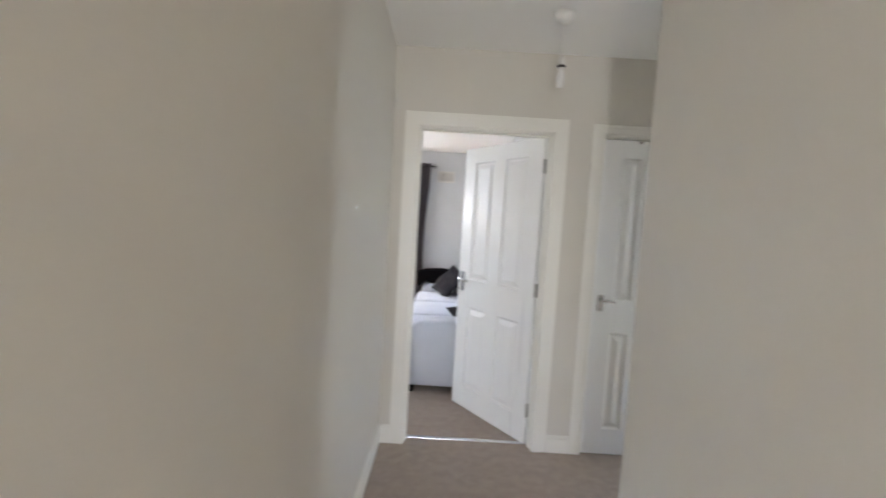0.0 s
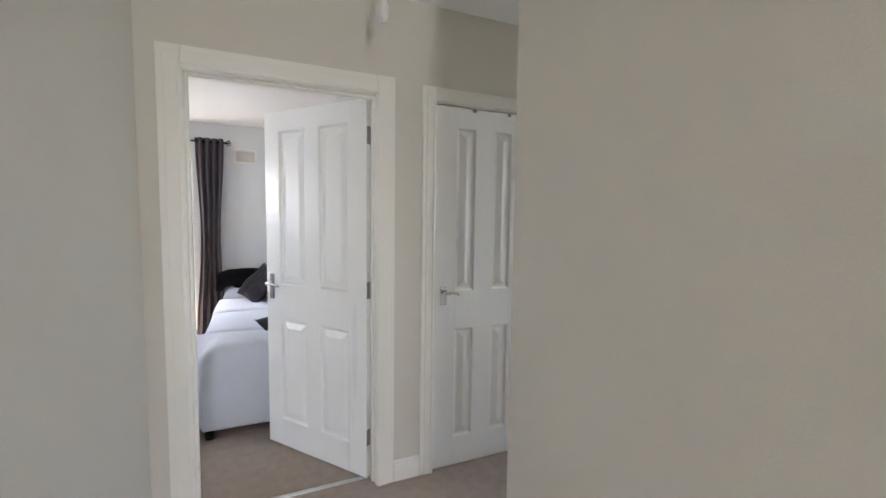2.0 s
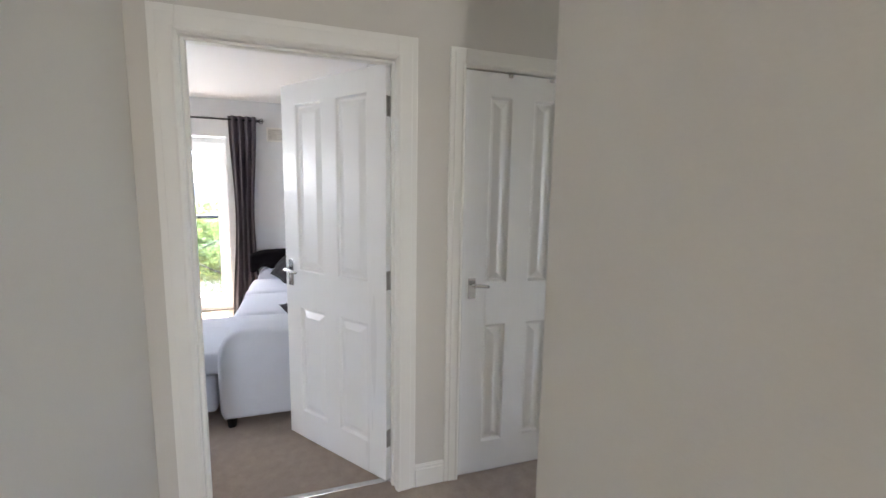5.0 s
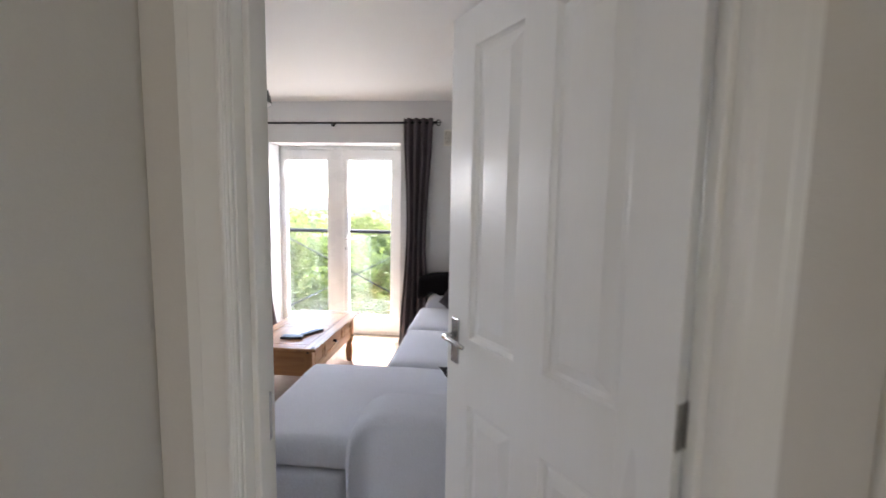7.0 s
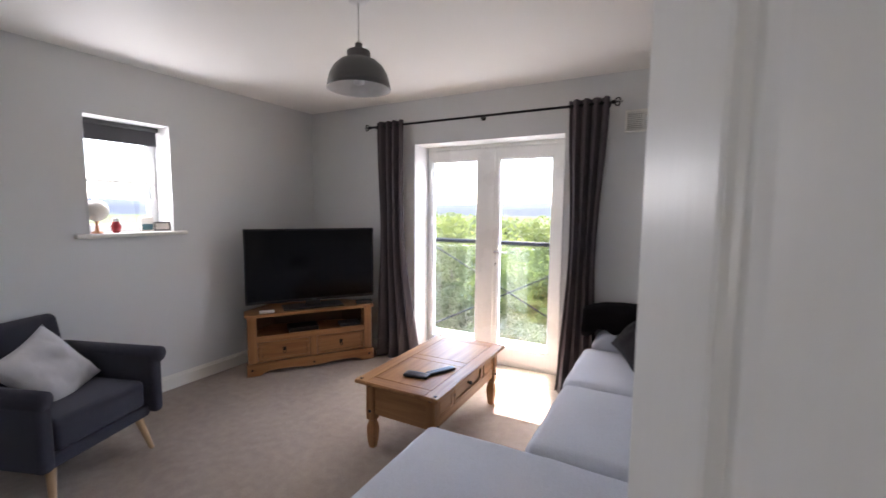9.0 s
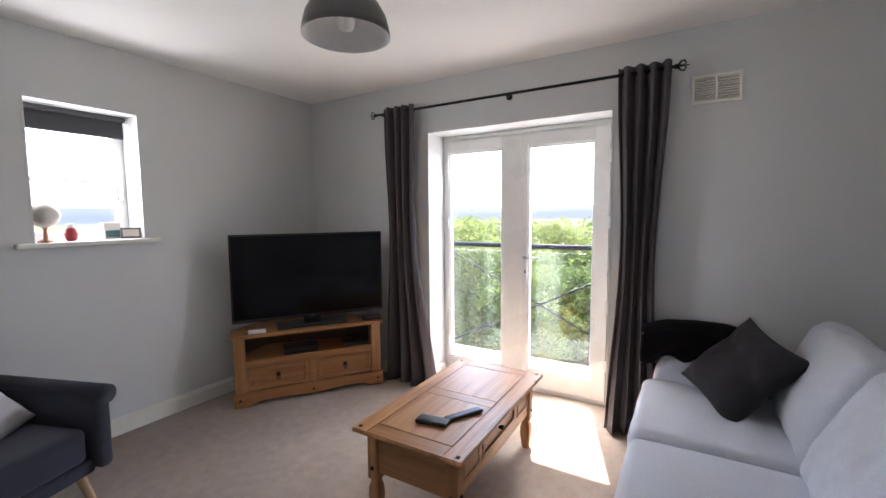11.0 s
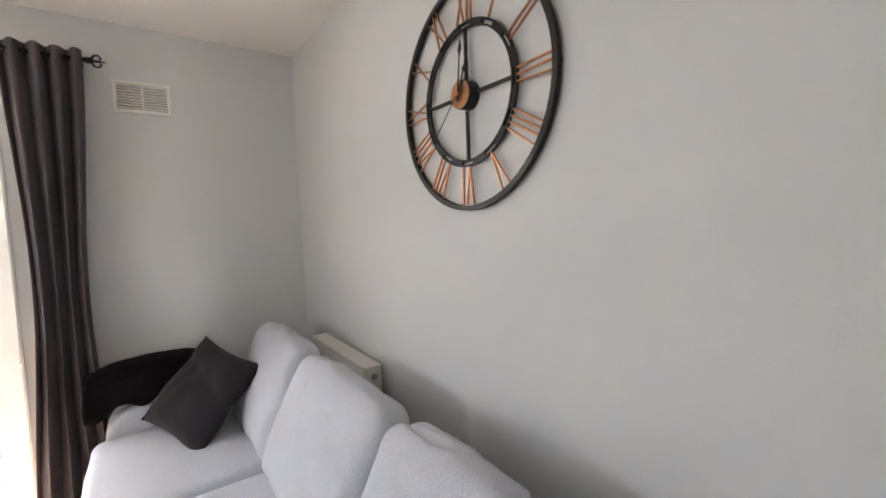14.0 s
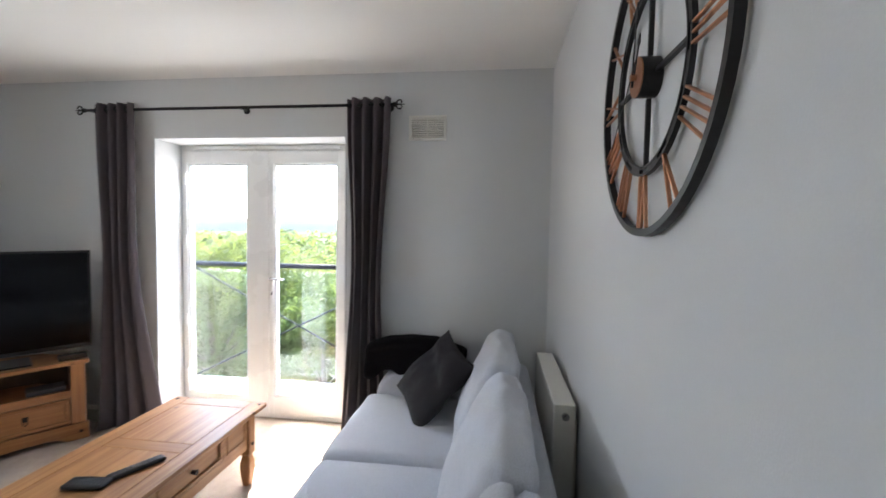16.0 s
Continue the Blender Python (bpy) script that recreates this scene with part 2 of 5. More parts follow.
def B(*a, bevel=0.0, seg=2, m=None):
    return box(bmesh.new(), *a, bevel=bevel, seg=seg, m=m)


def tube(bm, pts, r, seg=10, r1=None):
    """A round bar along points, its radius going from r to r1."""
    pts = [Vector(p) for p in pts]
    rings = []
    side = None
    for i, p in enumerate(pts):
        d = (pts[min(i + 1, len(pts) - 1)] - pts[max(i - 1, 0)]).normalized()
        if side is None:
            side = d.orthogonal().normalized()
        side = (side - d * side.dot(d)).normalized()
        up = d.cross(side)
        rad = r if r1 is None else r + (r1 - r) * i / (len(pts) - 1)
        rings.append([bm.verts.new(p + (side * math.cos(a) + up * math.sin(a)) * rad) for a in (2 * math.pi * k / seg for k in range(seg))])
    for a, b in zip(rings, rings[1:]):
        for k in range(seg):
            bm.faces.new((a[k], a[(k + 1) % seg], b[(k + 1) % seg], b[k]))
    bm.faces.new(rings[0][::-1])
    bm.faces.new(rings[-1])
    return bm


def lathe(bm, profile, seg=32, at=(0, 0, 0)):
    """Profile of (radius, z) turned round z."""
    rings = []
    for r, z in profile:
        if r < 1e-5:
            rings.append([bm.verts.new((at[0], at[1], at[2] + z))])
        else:
            rings.append([bm.verts.new((at[0] + r * math.cos(2 * math.pi * k / seg), at[1] + r * math.sin(2 * math.pi * k / seg), at[2] + z)) for k in range(seg)])
    for a, b in zip(rings, rings[1:]):
        for k in range(seg):
            j = (k + 1) % seg
            if len(a) == 1 and len(b) > 1:
                bm.faces.new((a[0], b[j], b[k]))
            elif len(b) == 1 and len(a) > 1:
                bm.faces.new((a[k], a[j], b[0]))
            elif len(a) > 1:
                bm.faces.new((a[k], a[j], b[j], b[k]))
    return bm


def loft_rect(bm, w, h, prof, x, z, y, sgn):
    """Nested rectangles round (x, z): (inset, depth) from the face y, going in along sgn; the last one is filled."""
    last = None
    for inset, depth in prof:
        a, b = w / 2 - inset, h / 2 - inset
        ring = [bm.verts.new((x + sx * a, y + sgn * depth, z + sz * b)) for sx, sz in ((-1, -1), (1, -1), (1, 1), (-1, 1))]
        if last:
            for k in range(4):
                bm.faces.new((last[k], last[(k + 1) % 4], ring[(k + 1) % 4], ring[k]))
        last = ring
    bm.faces.new(last)


def rbox(hx, hy, hz, r, n=8, k=4, crown=0.0, crease=0.0, seed=0, scale=6.0, puff=(0, 0, 0), fold=0.0):
    """A soft block: round edges, a crowned top and faint creases."""
    def axis(h):
        a = [-h + r * i / k for i in range(k)] + list(np.linspace(-h + r, h - r, n)) + [h - r + r * i / k for i in range(1, k + 1)]
        return a
    ax = [axis(hx), axis(hy), axis(hz)]
    h = (hx, hy, hz)
    bm = bmesh.new()
    for d in range(3):
        u, v = [i for i in range(3) if i != d]
        for s in (-1, 1):
            grid = []
            for a in ax[u]:
                row = []
                for b in ax[v]:
                    q = [0, 0, 0]
                    q[d], q[u], q[v] = s * h[d], a, b
                    inner = Vector([max(-h[i] + r, min(h[i] - r, q[i])) for i in range(3)])
                    dirn = (Vector(q) - inner)
                    nrm = dirn.normalized()
                    p = inner + nrm * r
                    fx, fy, fz = [max(0.0, 1 - (p[i] / h[i]) ** 2) for i in range(3)]
                    if p.z > 0:
                        p.z += crown * math.sqrt(fx * fy)
                    p.x += puff[0] * (1 if p.x > 0 else -1) * fy * fz
                    p.y += puff[1] * (1 if p.y > 0 else -1) * fx * fz
                    if crease:
                        w = noise.noise(p * scale + Vector((seed * 7.1, seed * 3.3, 0))) + 0.5 * noise.noise(p * scale * 2.7 + Vector((0, 0, seed)))
                        p += nrm * crease * w
                    if fold:
                        w = abs(noise.noise(Vector((p.x * 3, p.y * 4.2, p.z * 2.0)) + Vector((seed * 5.3, seed, 0))))
                        amount = noise.noise(p * 2.3 + Vector((0, seed * 4.1, 0)))
                        p -= nrm * fold * max(0.0, 1 - w * 9) * max(0.0, amount + 0.15) * 2
                    row.append(bm.verts.new(p))
                grid.append(row)
            for i in range(len(grid) - 1):
                for j in range(len(grid[0]) - 1):
                    bm.faces.new((grid[i][j], grid[i + 1][j], grid[i + 1][j + 1], grid[i][j + 1]))
    bmesh.ops.remove_doubles(bm, verts=bm.verts, dist=1e-5)
    return bm


def pillow(w, h, t, seed=0, n=26, dent=0.0):
    """A scatter cushion: pinched edges, pulled corners, creases. It lies in the xy plane."""
    bm = bmesh.new()
    sheets = []
    for s in (1, -1):
        grid = []
        for i in range(n + 1):
            row = []
            for j in range(n + 1):
                u, v = 2 * i / n - 1, 2 * j / n - 1
                pull = 1 - 0.10 * ((1 - u * u) * v * v + (1 - v * v) * u * u)
                f = max(0.0, (1 - u ** 4) * (1 - v ** 4)) ** 0.66
                z = s * t / 2 * f
                wr = noise.noise(Vector((u * 2.2 + seed, v * 2.2, s * 3.0))) + 0.4 * noise.noise(Vector((u * 6 + seed, v * 6, s)))
                z += 0.014 * wr * f
                z -= s * dent * math.exp(-((u - 0.2 - v * 0.25) ** 2) * 18) * f
                row.append(bm.verts.new((u * w / 2 * pull, v * h / 2 * pull, z)))
            grid.append(row)
        for i in range(n):
            for j in range(n):
                bm.faces.new((grid[i][j], grid[i + 1][j], grid[i + 1][j + 1], grid[i][j + 1]))
        sheets.append(grid)
    bmesh.ops.remove_doubles(bm, verts=bm.verts, dist=1e-5)
    return bm


def prism(bm, pts, z0, z1):
    lo = [bm.verts.new((x, y, z0)) for x, y in pts]
    hi = [bm.verts.new((x, y, z1)) for x, y in pts]
    bm.faces.new(lo[::-1])
    bm.faces.new(hi)
    for k in range(len(pts)):
        j = (k + 1) % len(pts)
        bm.faces.new((lo[k], lo[j], hi[j], hi[k]))
    return bm


def holed(axis, a0, a1, b0, b1, z0, z1, holes):
    """A wall along axis from a0 to a1, thick from b0 to b1, with holes (from, to, bottom, top)."""
    bm = bmesh.new()
    def put(p, q, lo, hi):
        if q - p > 1e-4 and hi - lo > 1e-4:
            box(bm, p, q, b0, b1, lo, hi) if axis == "x" else box(bm, b0, b1, p, q, lo, hi)
    at = a0
    for p, q, lo, hi in sorted(holes):
        put(at, p, z0, z1)
        put(p, q, z0, lo)
        put(p, q, hi, z1)
        at = q
    put(at, a1, z0, z1)
    return bm


def setting(name, bm, material, label, category):
    return tagged(part(name, bm, material), label, category, kind="structure")


# ---- plan ----
CEIL, HCEIL = 2.43, 2.47
WX0, WX1 = -3.05, 0.93        # lounge side walls
WY0, WY1 = 2.80, 6.14         # lounge door wall and balcony wall
HX0, HX1 = -0.157, 0.880      # hall walls
HY = 2.69                     # hall face of the door wall
D0, D1 = -0.012, 0.838        # lounge door lining, outer
C0, C1 = 1.117, 1.747         # cupboard lining, outer
N0, N1 = 1.883, 2.70          # bedroom door lining, outer
DH = 2.012
FX0, FX1, FTOP = -1.765, -0.375, 2.04   # balcony door opening
W0, W1, WB, WT = 4.12, 4.68, 1.25, 2.055  # small window

bm = bmesh.new()
for b in ((-3.4, 1.05, 2.70, 6.50), (-0.27, 1.0, -2.4, 2.70), (1.0, 5.4, 1.44, 2.70), (1.05, 5.4, 2.70, 6.50)):
    box(bm, *b, -0.25, 0.0)
setting("floor", bm, CARPET, "beige-brown twist pile carpet running through hall and lounge", "carpet")
setting("ceiling_lounge", B(WX0 - 0.02, WX1 + 0.02, WY0 - 0.055, WY1 + 0.02, CEIL, CEIL + 0.2), WHITE_CEIL, "white painted plaster lounge ceiling", "ceiling")
setting("ceiling_hall", B(-0.3, 5.4, -2.4, WY0 - 0.057, HCEIL, HCEIL + 0.2), WHITE_CEIL, "white painted plaster hall ceiling", "ceiling")
setting("ceiling_bedroom", B(WX1 + 0.04, 5.4, WY0 - 0.055, 6.5, HCEIL, HCEIL + 0.2), WHITE_CEIL, "white painted plaster bedroom ceiling", "ceiling")
doors = [(D0, D1, 0, DH)]
setting("wall_door_hall", holed("x", HX0 - 0.12, 5.4, HY, 2.744, 0, HCEIL, [(D0, D1, 0, DH), (C0, C1, 0, DH), (N0, N1, 0, DH)]), CREAM_WALL, "cream painted hall wall with three doorways", "wall")
setting("wall_door_lounge", holed("x", WX0, WX1 + 0.04, 2.746, WY0, 0, HCEIL, doors), GREY_WALL, "pale grey painted lounge wall beside the door", "wall")
setting("wall_hall_left", B(HX0 - 0.12, HX0, -2.4, HY, 0, HCEIL), CREAM_WALL, "cream painted hall side wall", "wall")
setting("wall_hall_right", B(HX1, HX1 + 0.12, -2.4, 1.56, 0, HCEIL, bevel=0.004), CREAM_WALL, "cream painted hall wall ending in a corner", "wall")
setting("wall_wing", B(HX1 + 0.12, 5.4, 1.44, 1.56, 0, HCEIL), CREAM_WALL, "cream painted wall of the hall wing", "wall")
setting("wall_hall_end", holed("x", HX0, HX1, -2.4, -2.28, 0, HCEIL, [(-0.13, 0.27, 0.2, 2.05)]), CREAM_WALL, "unseen cream hall end wall with an added tall window", "wall")
setting("wall_wing_end", holed("y", 1.56, HY, 5.28, 5.4, 0, HCEIL, [(1.7, 2.5, 0.9, 2.05)]), CREAM_WALL, "unseen cream end wall of the hall wing with an added window", "wall")
setting("wall_right", B(WX1, WX1 + 0.12, WY0, WY1 + 0.36, 0, CEIL + 0.03), GREY_WALL, "pale grey painted lounge wall behind the sofa", "wall")
setting("wall_balcony", holed("x", WX0 - 0.36, WX1 + 0.12, WY1, WY1 + 0.36, 0, CEIL + 0.1, [(FX0, FX1, 0, FTOP)]), GREY_WALL, "pale grey painted wall round the balcony doors", "wall")
setting("wall_left", holed("y", WY0 - 0.05, WY1, WX0 - 0.34, WX0, 0, CEIL + 0.1, [(W0, W1, WB - 0.03, WT)]), GREY_WALL, "pale grey painted wall with a small window", "wall")
setting("wall_outer", holed("x", WX0 - 0.42, 5.5, WY1 + 0.362, WY1 + 0.42, -5.6, 2.9, [(FX0 - 0.02, FX1 + 0.02, -0.02, FTOP + 0.01), (2.4, 3.9, 0.85, 2.05)]), RENDER_OUT, "pale rendered outer wall of the flats", "wall")
setting("wall_bedroom_far", holed("x", WX1 + 0.12, 5.4, WY1, WY1 + 0.36, 0, HCEIL, [(2.4, 3.9, 0.85, 2.05)]), PALE_WALL, "pale painted bedroom wall with a window", "wall")
setting("wall_bedroom_end", B(5.28, 5.4, WY0, WY1, 0, HCEIL), PALE_WALL, "pale cream bedroom wall", "wall")
setting("wall_cupboard", B(C1 + 0.02, C1 + 0.08, 2.746, 3.5, 0, HCEIL), PALE_WALL, "pale painted side of the cupboard", "wall")
setting("wall_cupboard_back", B(WX1 + 0.12, C1 + 0.08, 3.5, 3.58, 0, HCEIL), PALE_WALL, "pale painted back of the cupboard", "wall")


# white reveals lining the deep openings
def reveal(name, axis, a0, a1, b0, b1, z0, z1, label, sill=False):
    bm = bmesh.new()
    t = 0.012
    for p in ((a0 - 0.001, a0 + t, z0, z1), (a1 - t, a1 + 0.001, z0, z1), (a0 + t, a1 - t, z1 - t, z1 + 0.001)):
        box(bm, p[0], p[1], b0, b1, p[2], p[3], 0.002) if axis == "x" else box(bm, b0, b1, p[0], p[1], p[2], p[3], 0.002)
    return setting(name, bm, GREY_WALL, label, "trim")


reveal("trim_balcony_reveal", "x", FX0, FX1, WY1 - 0.003, WY1 + 0.24, 0, FTOP, "pale painted plaster reveal round the balcony doors")
reveal("trim_window_reveal", "y", W0, W1, WX0 - 0.22, WX0 + 0.003, WB, WT, "pale painted plaster reveal of the small window")


# ---- skirting ----
def skirting(name, runs, label):
    """Runs of (x0, y0, x1, y1, nx, ny), with the room on the side of n."""
    bm = bmesh.new()
    for x0, y0, x1, y1, nx, ny in runs:
        for t, z0, z1 in ((0.015, 0, 0.092), (0.010, 0.09, 0.106), (0.006, 0.104, 0.114)):
            xs, ys = sorted((x0, x1)), sorted((y0, y1))
            if nx:
                xs = sorted((x0, x0 + nx * t))
            else:
                ys = sorted((y0, y0 + ny * t))
            box(bm, xs[0], xs[1], ys[0], ys[1], z0, z1, 0.002, 1)
    return setting(name, bm, TRIM, label, "skirting")


skirting("baseboard_lounge", [(WX0, WY0, WX0, WY1, 1, 0), (WX0 + 0.015, WY1, FX0 - 0.01, WY1, 0, -1), (FX1 + 0.01, WY1, WX1 - 0.015, WY1, 0, -1),
                              (WX1, WY0, WX1, WY1, -1, 0), (WX0 + 0.015, WY0, -0.09, WY0, 0, 1), (FX0 + 0.012, WY1, FX0 + 0.012, WY1 + 0.23, 1, 0)], "white painted lounge skirting board")
skirting("baseboard_hall", [(HX0, -2.28, HX0, HY, 1, 0), (HX1, -2.28, HX1, 1.56, -1, 0), (0.913, HY, 1.057, HY, 0, -1), (HX0 + 0.015, HY, -0.072, HY, 0, -1),
                            (HX1, 1.56, 5.2, 1.56, 0, 1)], "white painted hall skirting board")
skirting("baseboard_bedroom", [(5.28, WY0, 5.28, WY1, -1, 0), (1.06, WY1, 5.26, WY1, 0, -1)], "white painted bedroom skirting board")


# ---- door sets ----
def architrave(name, x0, x1, top, y, sgn, label, w=0.062):
    """Moulded boards round a doorway, on the face y, standing out along sgn."""
    bm = bmesh.new()
    for a, b, t in ((0.0, w, 0.013), (0.003, w * 0.72, 0.018), (0.007, 0.018, 0.021)):
        ys = sorted((y, y + sgn * t))
        box(bm, x0 - b, x0 - a, ys[0], ys[1], 0, top + b, 0.003)
        box(bm, x1 + a, x1 + b, ys[0], ys[1], 0, top + b, 0.003)
        box(bm, x0 - a, x1 + a, ys[0], ys[1], top + a, top + b, 0.003)
    return setting(name, bm, TRIM, label, "architrave")


def lining(name, x0, x1, top, y0, y1, stop, label):
    bm = bmesh.new()
    t = 0.02
    box(bm, x0, x0 + t, y0, y1, 0, top, 0.002)
    box(bm, x1 - t, x1, y0, y1, 0, top, 0.002)
    box(bm, x0 + t, x1 - t, y0, y1, top - t, top, 0.002)
    s0, s1 = stop
    box(bm, x0 + t - 0.001, x0 + t + 0.012, s0, s1, 0, top - t, 0.003)
    box(bm, x1 - t - 0.012, x1 - t + 0.001, s0, s1, 0, top - t, 0.003)
    box(bm, x0 + t + 0.012, x1 - t - 0.012, s0, s1, top - t - 0.012, top - t + 0.001, 0.003)
    return setting(name, bm, TRIM, label, "door frame")


architrave("trim_door_1", D0 + 0.017, D1 - 0.017, DH - 0.017, HY, -1, "off-white moulded architrave round the lounge doorway", 0.090)
architrave("trim_door_1_inside", D0 + 0.004, D1 - 0.004, DH - 0.004, WY0, 1, "off-white moulded architrave on the lounge side", 0.062)
architrave("trim_door_2", C0 + 0.017, C1 - 0.017, DH - 0.017, HY, -1, "off-white moulded architrave round the cupboard door", 0.075)
architrave("trim_door_3", N0 + 0.017, N1 - 0.017, DH - 0.017, HY, -1, "off-white moulded architrave round the bedroom doorway", 0.075)
lining("door_frame_1", D0, D1, DH, HY - 0.002, WY0 + 0.002, (HY + 0.03, WY0 - 0.042), "off-white door lining with stops")
lining("door_frame_2", C0, C1, DH, HY - 0.002, WY0 + 0.002, (HY + 0.045, HY + 0.07), "off-white cupboard door lining")
lining("door_frame_3", N0, N1, DH, HY - 0.002, WY0 + 0.002, (HY + 0.03, WY0 - 0.042), "off-white bedroom door lining")


def lever(parent, x, z, y, sgn, way, plate_h=0.15):
    """A lever handle on its backplate, standing out of the face y along sgn, the lever pointing along way."""
    ln = plate_h / 0.15
    h = part("handle", B(x - 0.02, x + 0.02, min(y, y + sgn * 0.006), max(y, y + sgn * 0.006), z - plate_h / 2, z + plate_h / 2, bevel=0.002), CHROME, parent, "brushed chrome lever handle on a backplate")
    bm = bmesh.new()
    tube(bm, [(x, y + sgn * 0.005, z + 0.02), (x, y + sgn * 0.045, z + 0.02)], 0.009, 12)
    tube(bm, [(x, y + sgn * 0.045, z + 0.02), (x + way * 0.03 * ln, y + sgn * 0.052, z + 0.021), (x + way * 0.07 * ln, y + sgn * 0.05, z + 0.018), (x + way * 0.105 * ln, y + sgn * 0.046, z + 0.012)], 0.0095, 12, 0.007)
    part("lever", bm, CHROME, h, smooth=True)
    return h


def door_leaf(parent, w, h, t, handles, lever_way=1, knuckle=0, plate=0.15, stile=(0.118, 0.10)):
    """A moulded four-panel leaf. It hangs at x = 0, runs along +x, its faces at y = 0 and y = t."""
    s, mid = stile
    pw = (w - 2 * s - mid) / 2
    zs = ((0.16, 0.782), (0.988, h - 0.105))
    bm = bmesh.new()
    box(bm, 0, s, 0, t, 0, h, 0.002)
    box(bm, w - s, w, 0, t, 0, h, 0.002)
    box(bm, s + pw, w - s - pw, 0, t, 0, h, 0)
    for z0, z1 in ((0, zs[0][0]), (zs[0][1], zs[1][0]), (zs[1][1], h)):
        box(bm, s, s + pw, 0, t, z0, z1, 0)
        box(bm, w - s - pw, w - s, 0, t, z0, z1, 0)
    leaf = part("door_leaf", bm, GLOSS, parent, "white painted moulded four-panel door leaf")
    prof = ((-0.0005, 0.0), (0.004, 0.001), (0.008, 0.009), (0.013, 0.0145), (0.024, 0.0145), (0.032, 0.011), (0.052, 0.0030), (0.055, 0.002))
    for x in (s + pw / 2, w - s - pw / 2):
        for z0, z1 in zs:
            bm = bmesh.new()
            loft_rect(bm, pw, z1 - z0, prof, x, (z0 + z1) / 2, 0, 1)
            loft_rect(bm, pw, z1 - z0, prof, x, (z0 + z1) / 2, t, -1)
            part("panel", bm, GLOSS, leaf)
    for y, sgn in handles:
        lever(leaf, w - 0.05, 0.97, y, sgn, -lever_way, plate)
    part("latch_plate", B(w - 0.001, w + 0.002, t / 2 - 0.011, t / 2 + 0.011, 0.95, 1.06, bevel=0.001), CHROME, leaf)
    for z in (0.22, h / 2 + 0.02, h - 0.18):
        bm = bmesh.new()
        ky = -0.004 if not knuckle else t + 0.004
        box(bm, -0.003, 0.0005, 0.002, t - 0.002, z - 0.045, z + 0.045, 0.0008)
        tube(bm, [(-0.003, ky, z - 0.045), (-0.003, ky, z + 0.045)], 0.0065, 10)
        part("hinge", bm, CHROME, leaf, "brushed steel butt hinge")
    return leaf


# lounge door, standing open into the room: its faces look to the hall and to the sofa
open_way = math.degrees(math.atan2(3.387 - 2.775, 0.354 - 0.812))
door_1 = thing("door_1", "white four-panel lounge door standing half open", "door", pose(0.812, 2.775, 0.008, 0, 0, open_way), kind="structure")
door_leaf(door_1, 0.768, 1.982, 0.035, ((0.0, -1), (0.035, 1)), 1)
# cupboard door, shut, hung on its right
door_2 = thing("door_2", "white four-panel cupboard door, shut", "door", pose(C1 - 0.0215, HY + 0.034, 0.008, 0, 0, 180), kind="structure")
door_leaf(door_2, 0.587, 1.976, 0.035, ((0.035, 1),), 1, 1, 0.10, (0.121, 0.112))
for x in (1.361, 1.580):
    catch = part("hook", B(x - 0.012, x + 0.012, HY - 0.004, HY + 0.008, 1.966, 1.986, bevel=0.003), CHROME, None, "small metal over-door hook")
    tagged(catch, "small metal hook on top of the cupboard door", "hook", "hooks on the cupboard door")
strike = part("strike_plate", B(D0 + 0.0195, D0 + 0.0225, 2.755, 2.785, 0.93, 1.03, bevel=0.001), CHROME)
tagged(strike, "brushed steel strike plate let into the lounge door frame", "strike plate", kind="structure")
bar = part("threshold_bar", B(D0 + 0.02, D1 - 0.02, 2.755, 2.787, 0.0005, 0.006, bevel=0.0025), CHROME)
tagged(bar, "thin metal carpet bar across the lounge doorway", "threshold bar", kind="structure")


# ---- balcony doors ----
FY0, FY1 = WY1 + 0.245, WY1 + 0.315
bdoor = thing("door_4", "white upvc glazed double balcony doors, shut", "door", pose(0, 0, 0), kind="structure")
bm = bmesh.new()
ox0, ox1, oz1 = FX0 + 0.012, FX1 - 0.012, FTOP - 0.012
for b in ((ox0, ox0 + 0.04, 0.03, oz1), (ox1 - 0.04, ox1, 0.03, oz1), (ox0 + 0.04, ox1 - 0.04, oz1 - 0.04, oz1)):
    box(bm, b[0], b[1], FY0, FY1, b[2], b[3], 0.004)
part("outer_frame", bm, UPVC, bdoor)
part("threshold", B(ox0, ox1, FY0 - 0.005, FY1 + 0.04, 0.0, 0.03, bevel=0.004), UPVC, bdoor, "low white threshold")
part("trickle_vent", B(ox0 + 0.12, ox1 - 0.12, FY0 - 0.018, FY0, oz1 - 0.032, oz1 - 0.008, bevel=0.004), UPVC, bdoor, "slim white trickle vent")
midx = (ox0 + ox1) / 2
GZ0, GZ1 = 0.165, 1.895
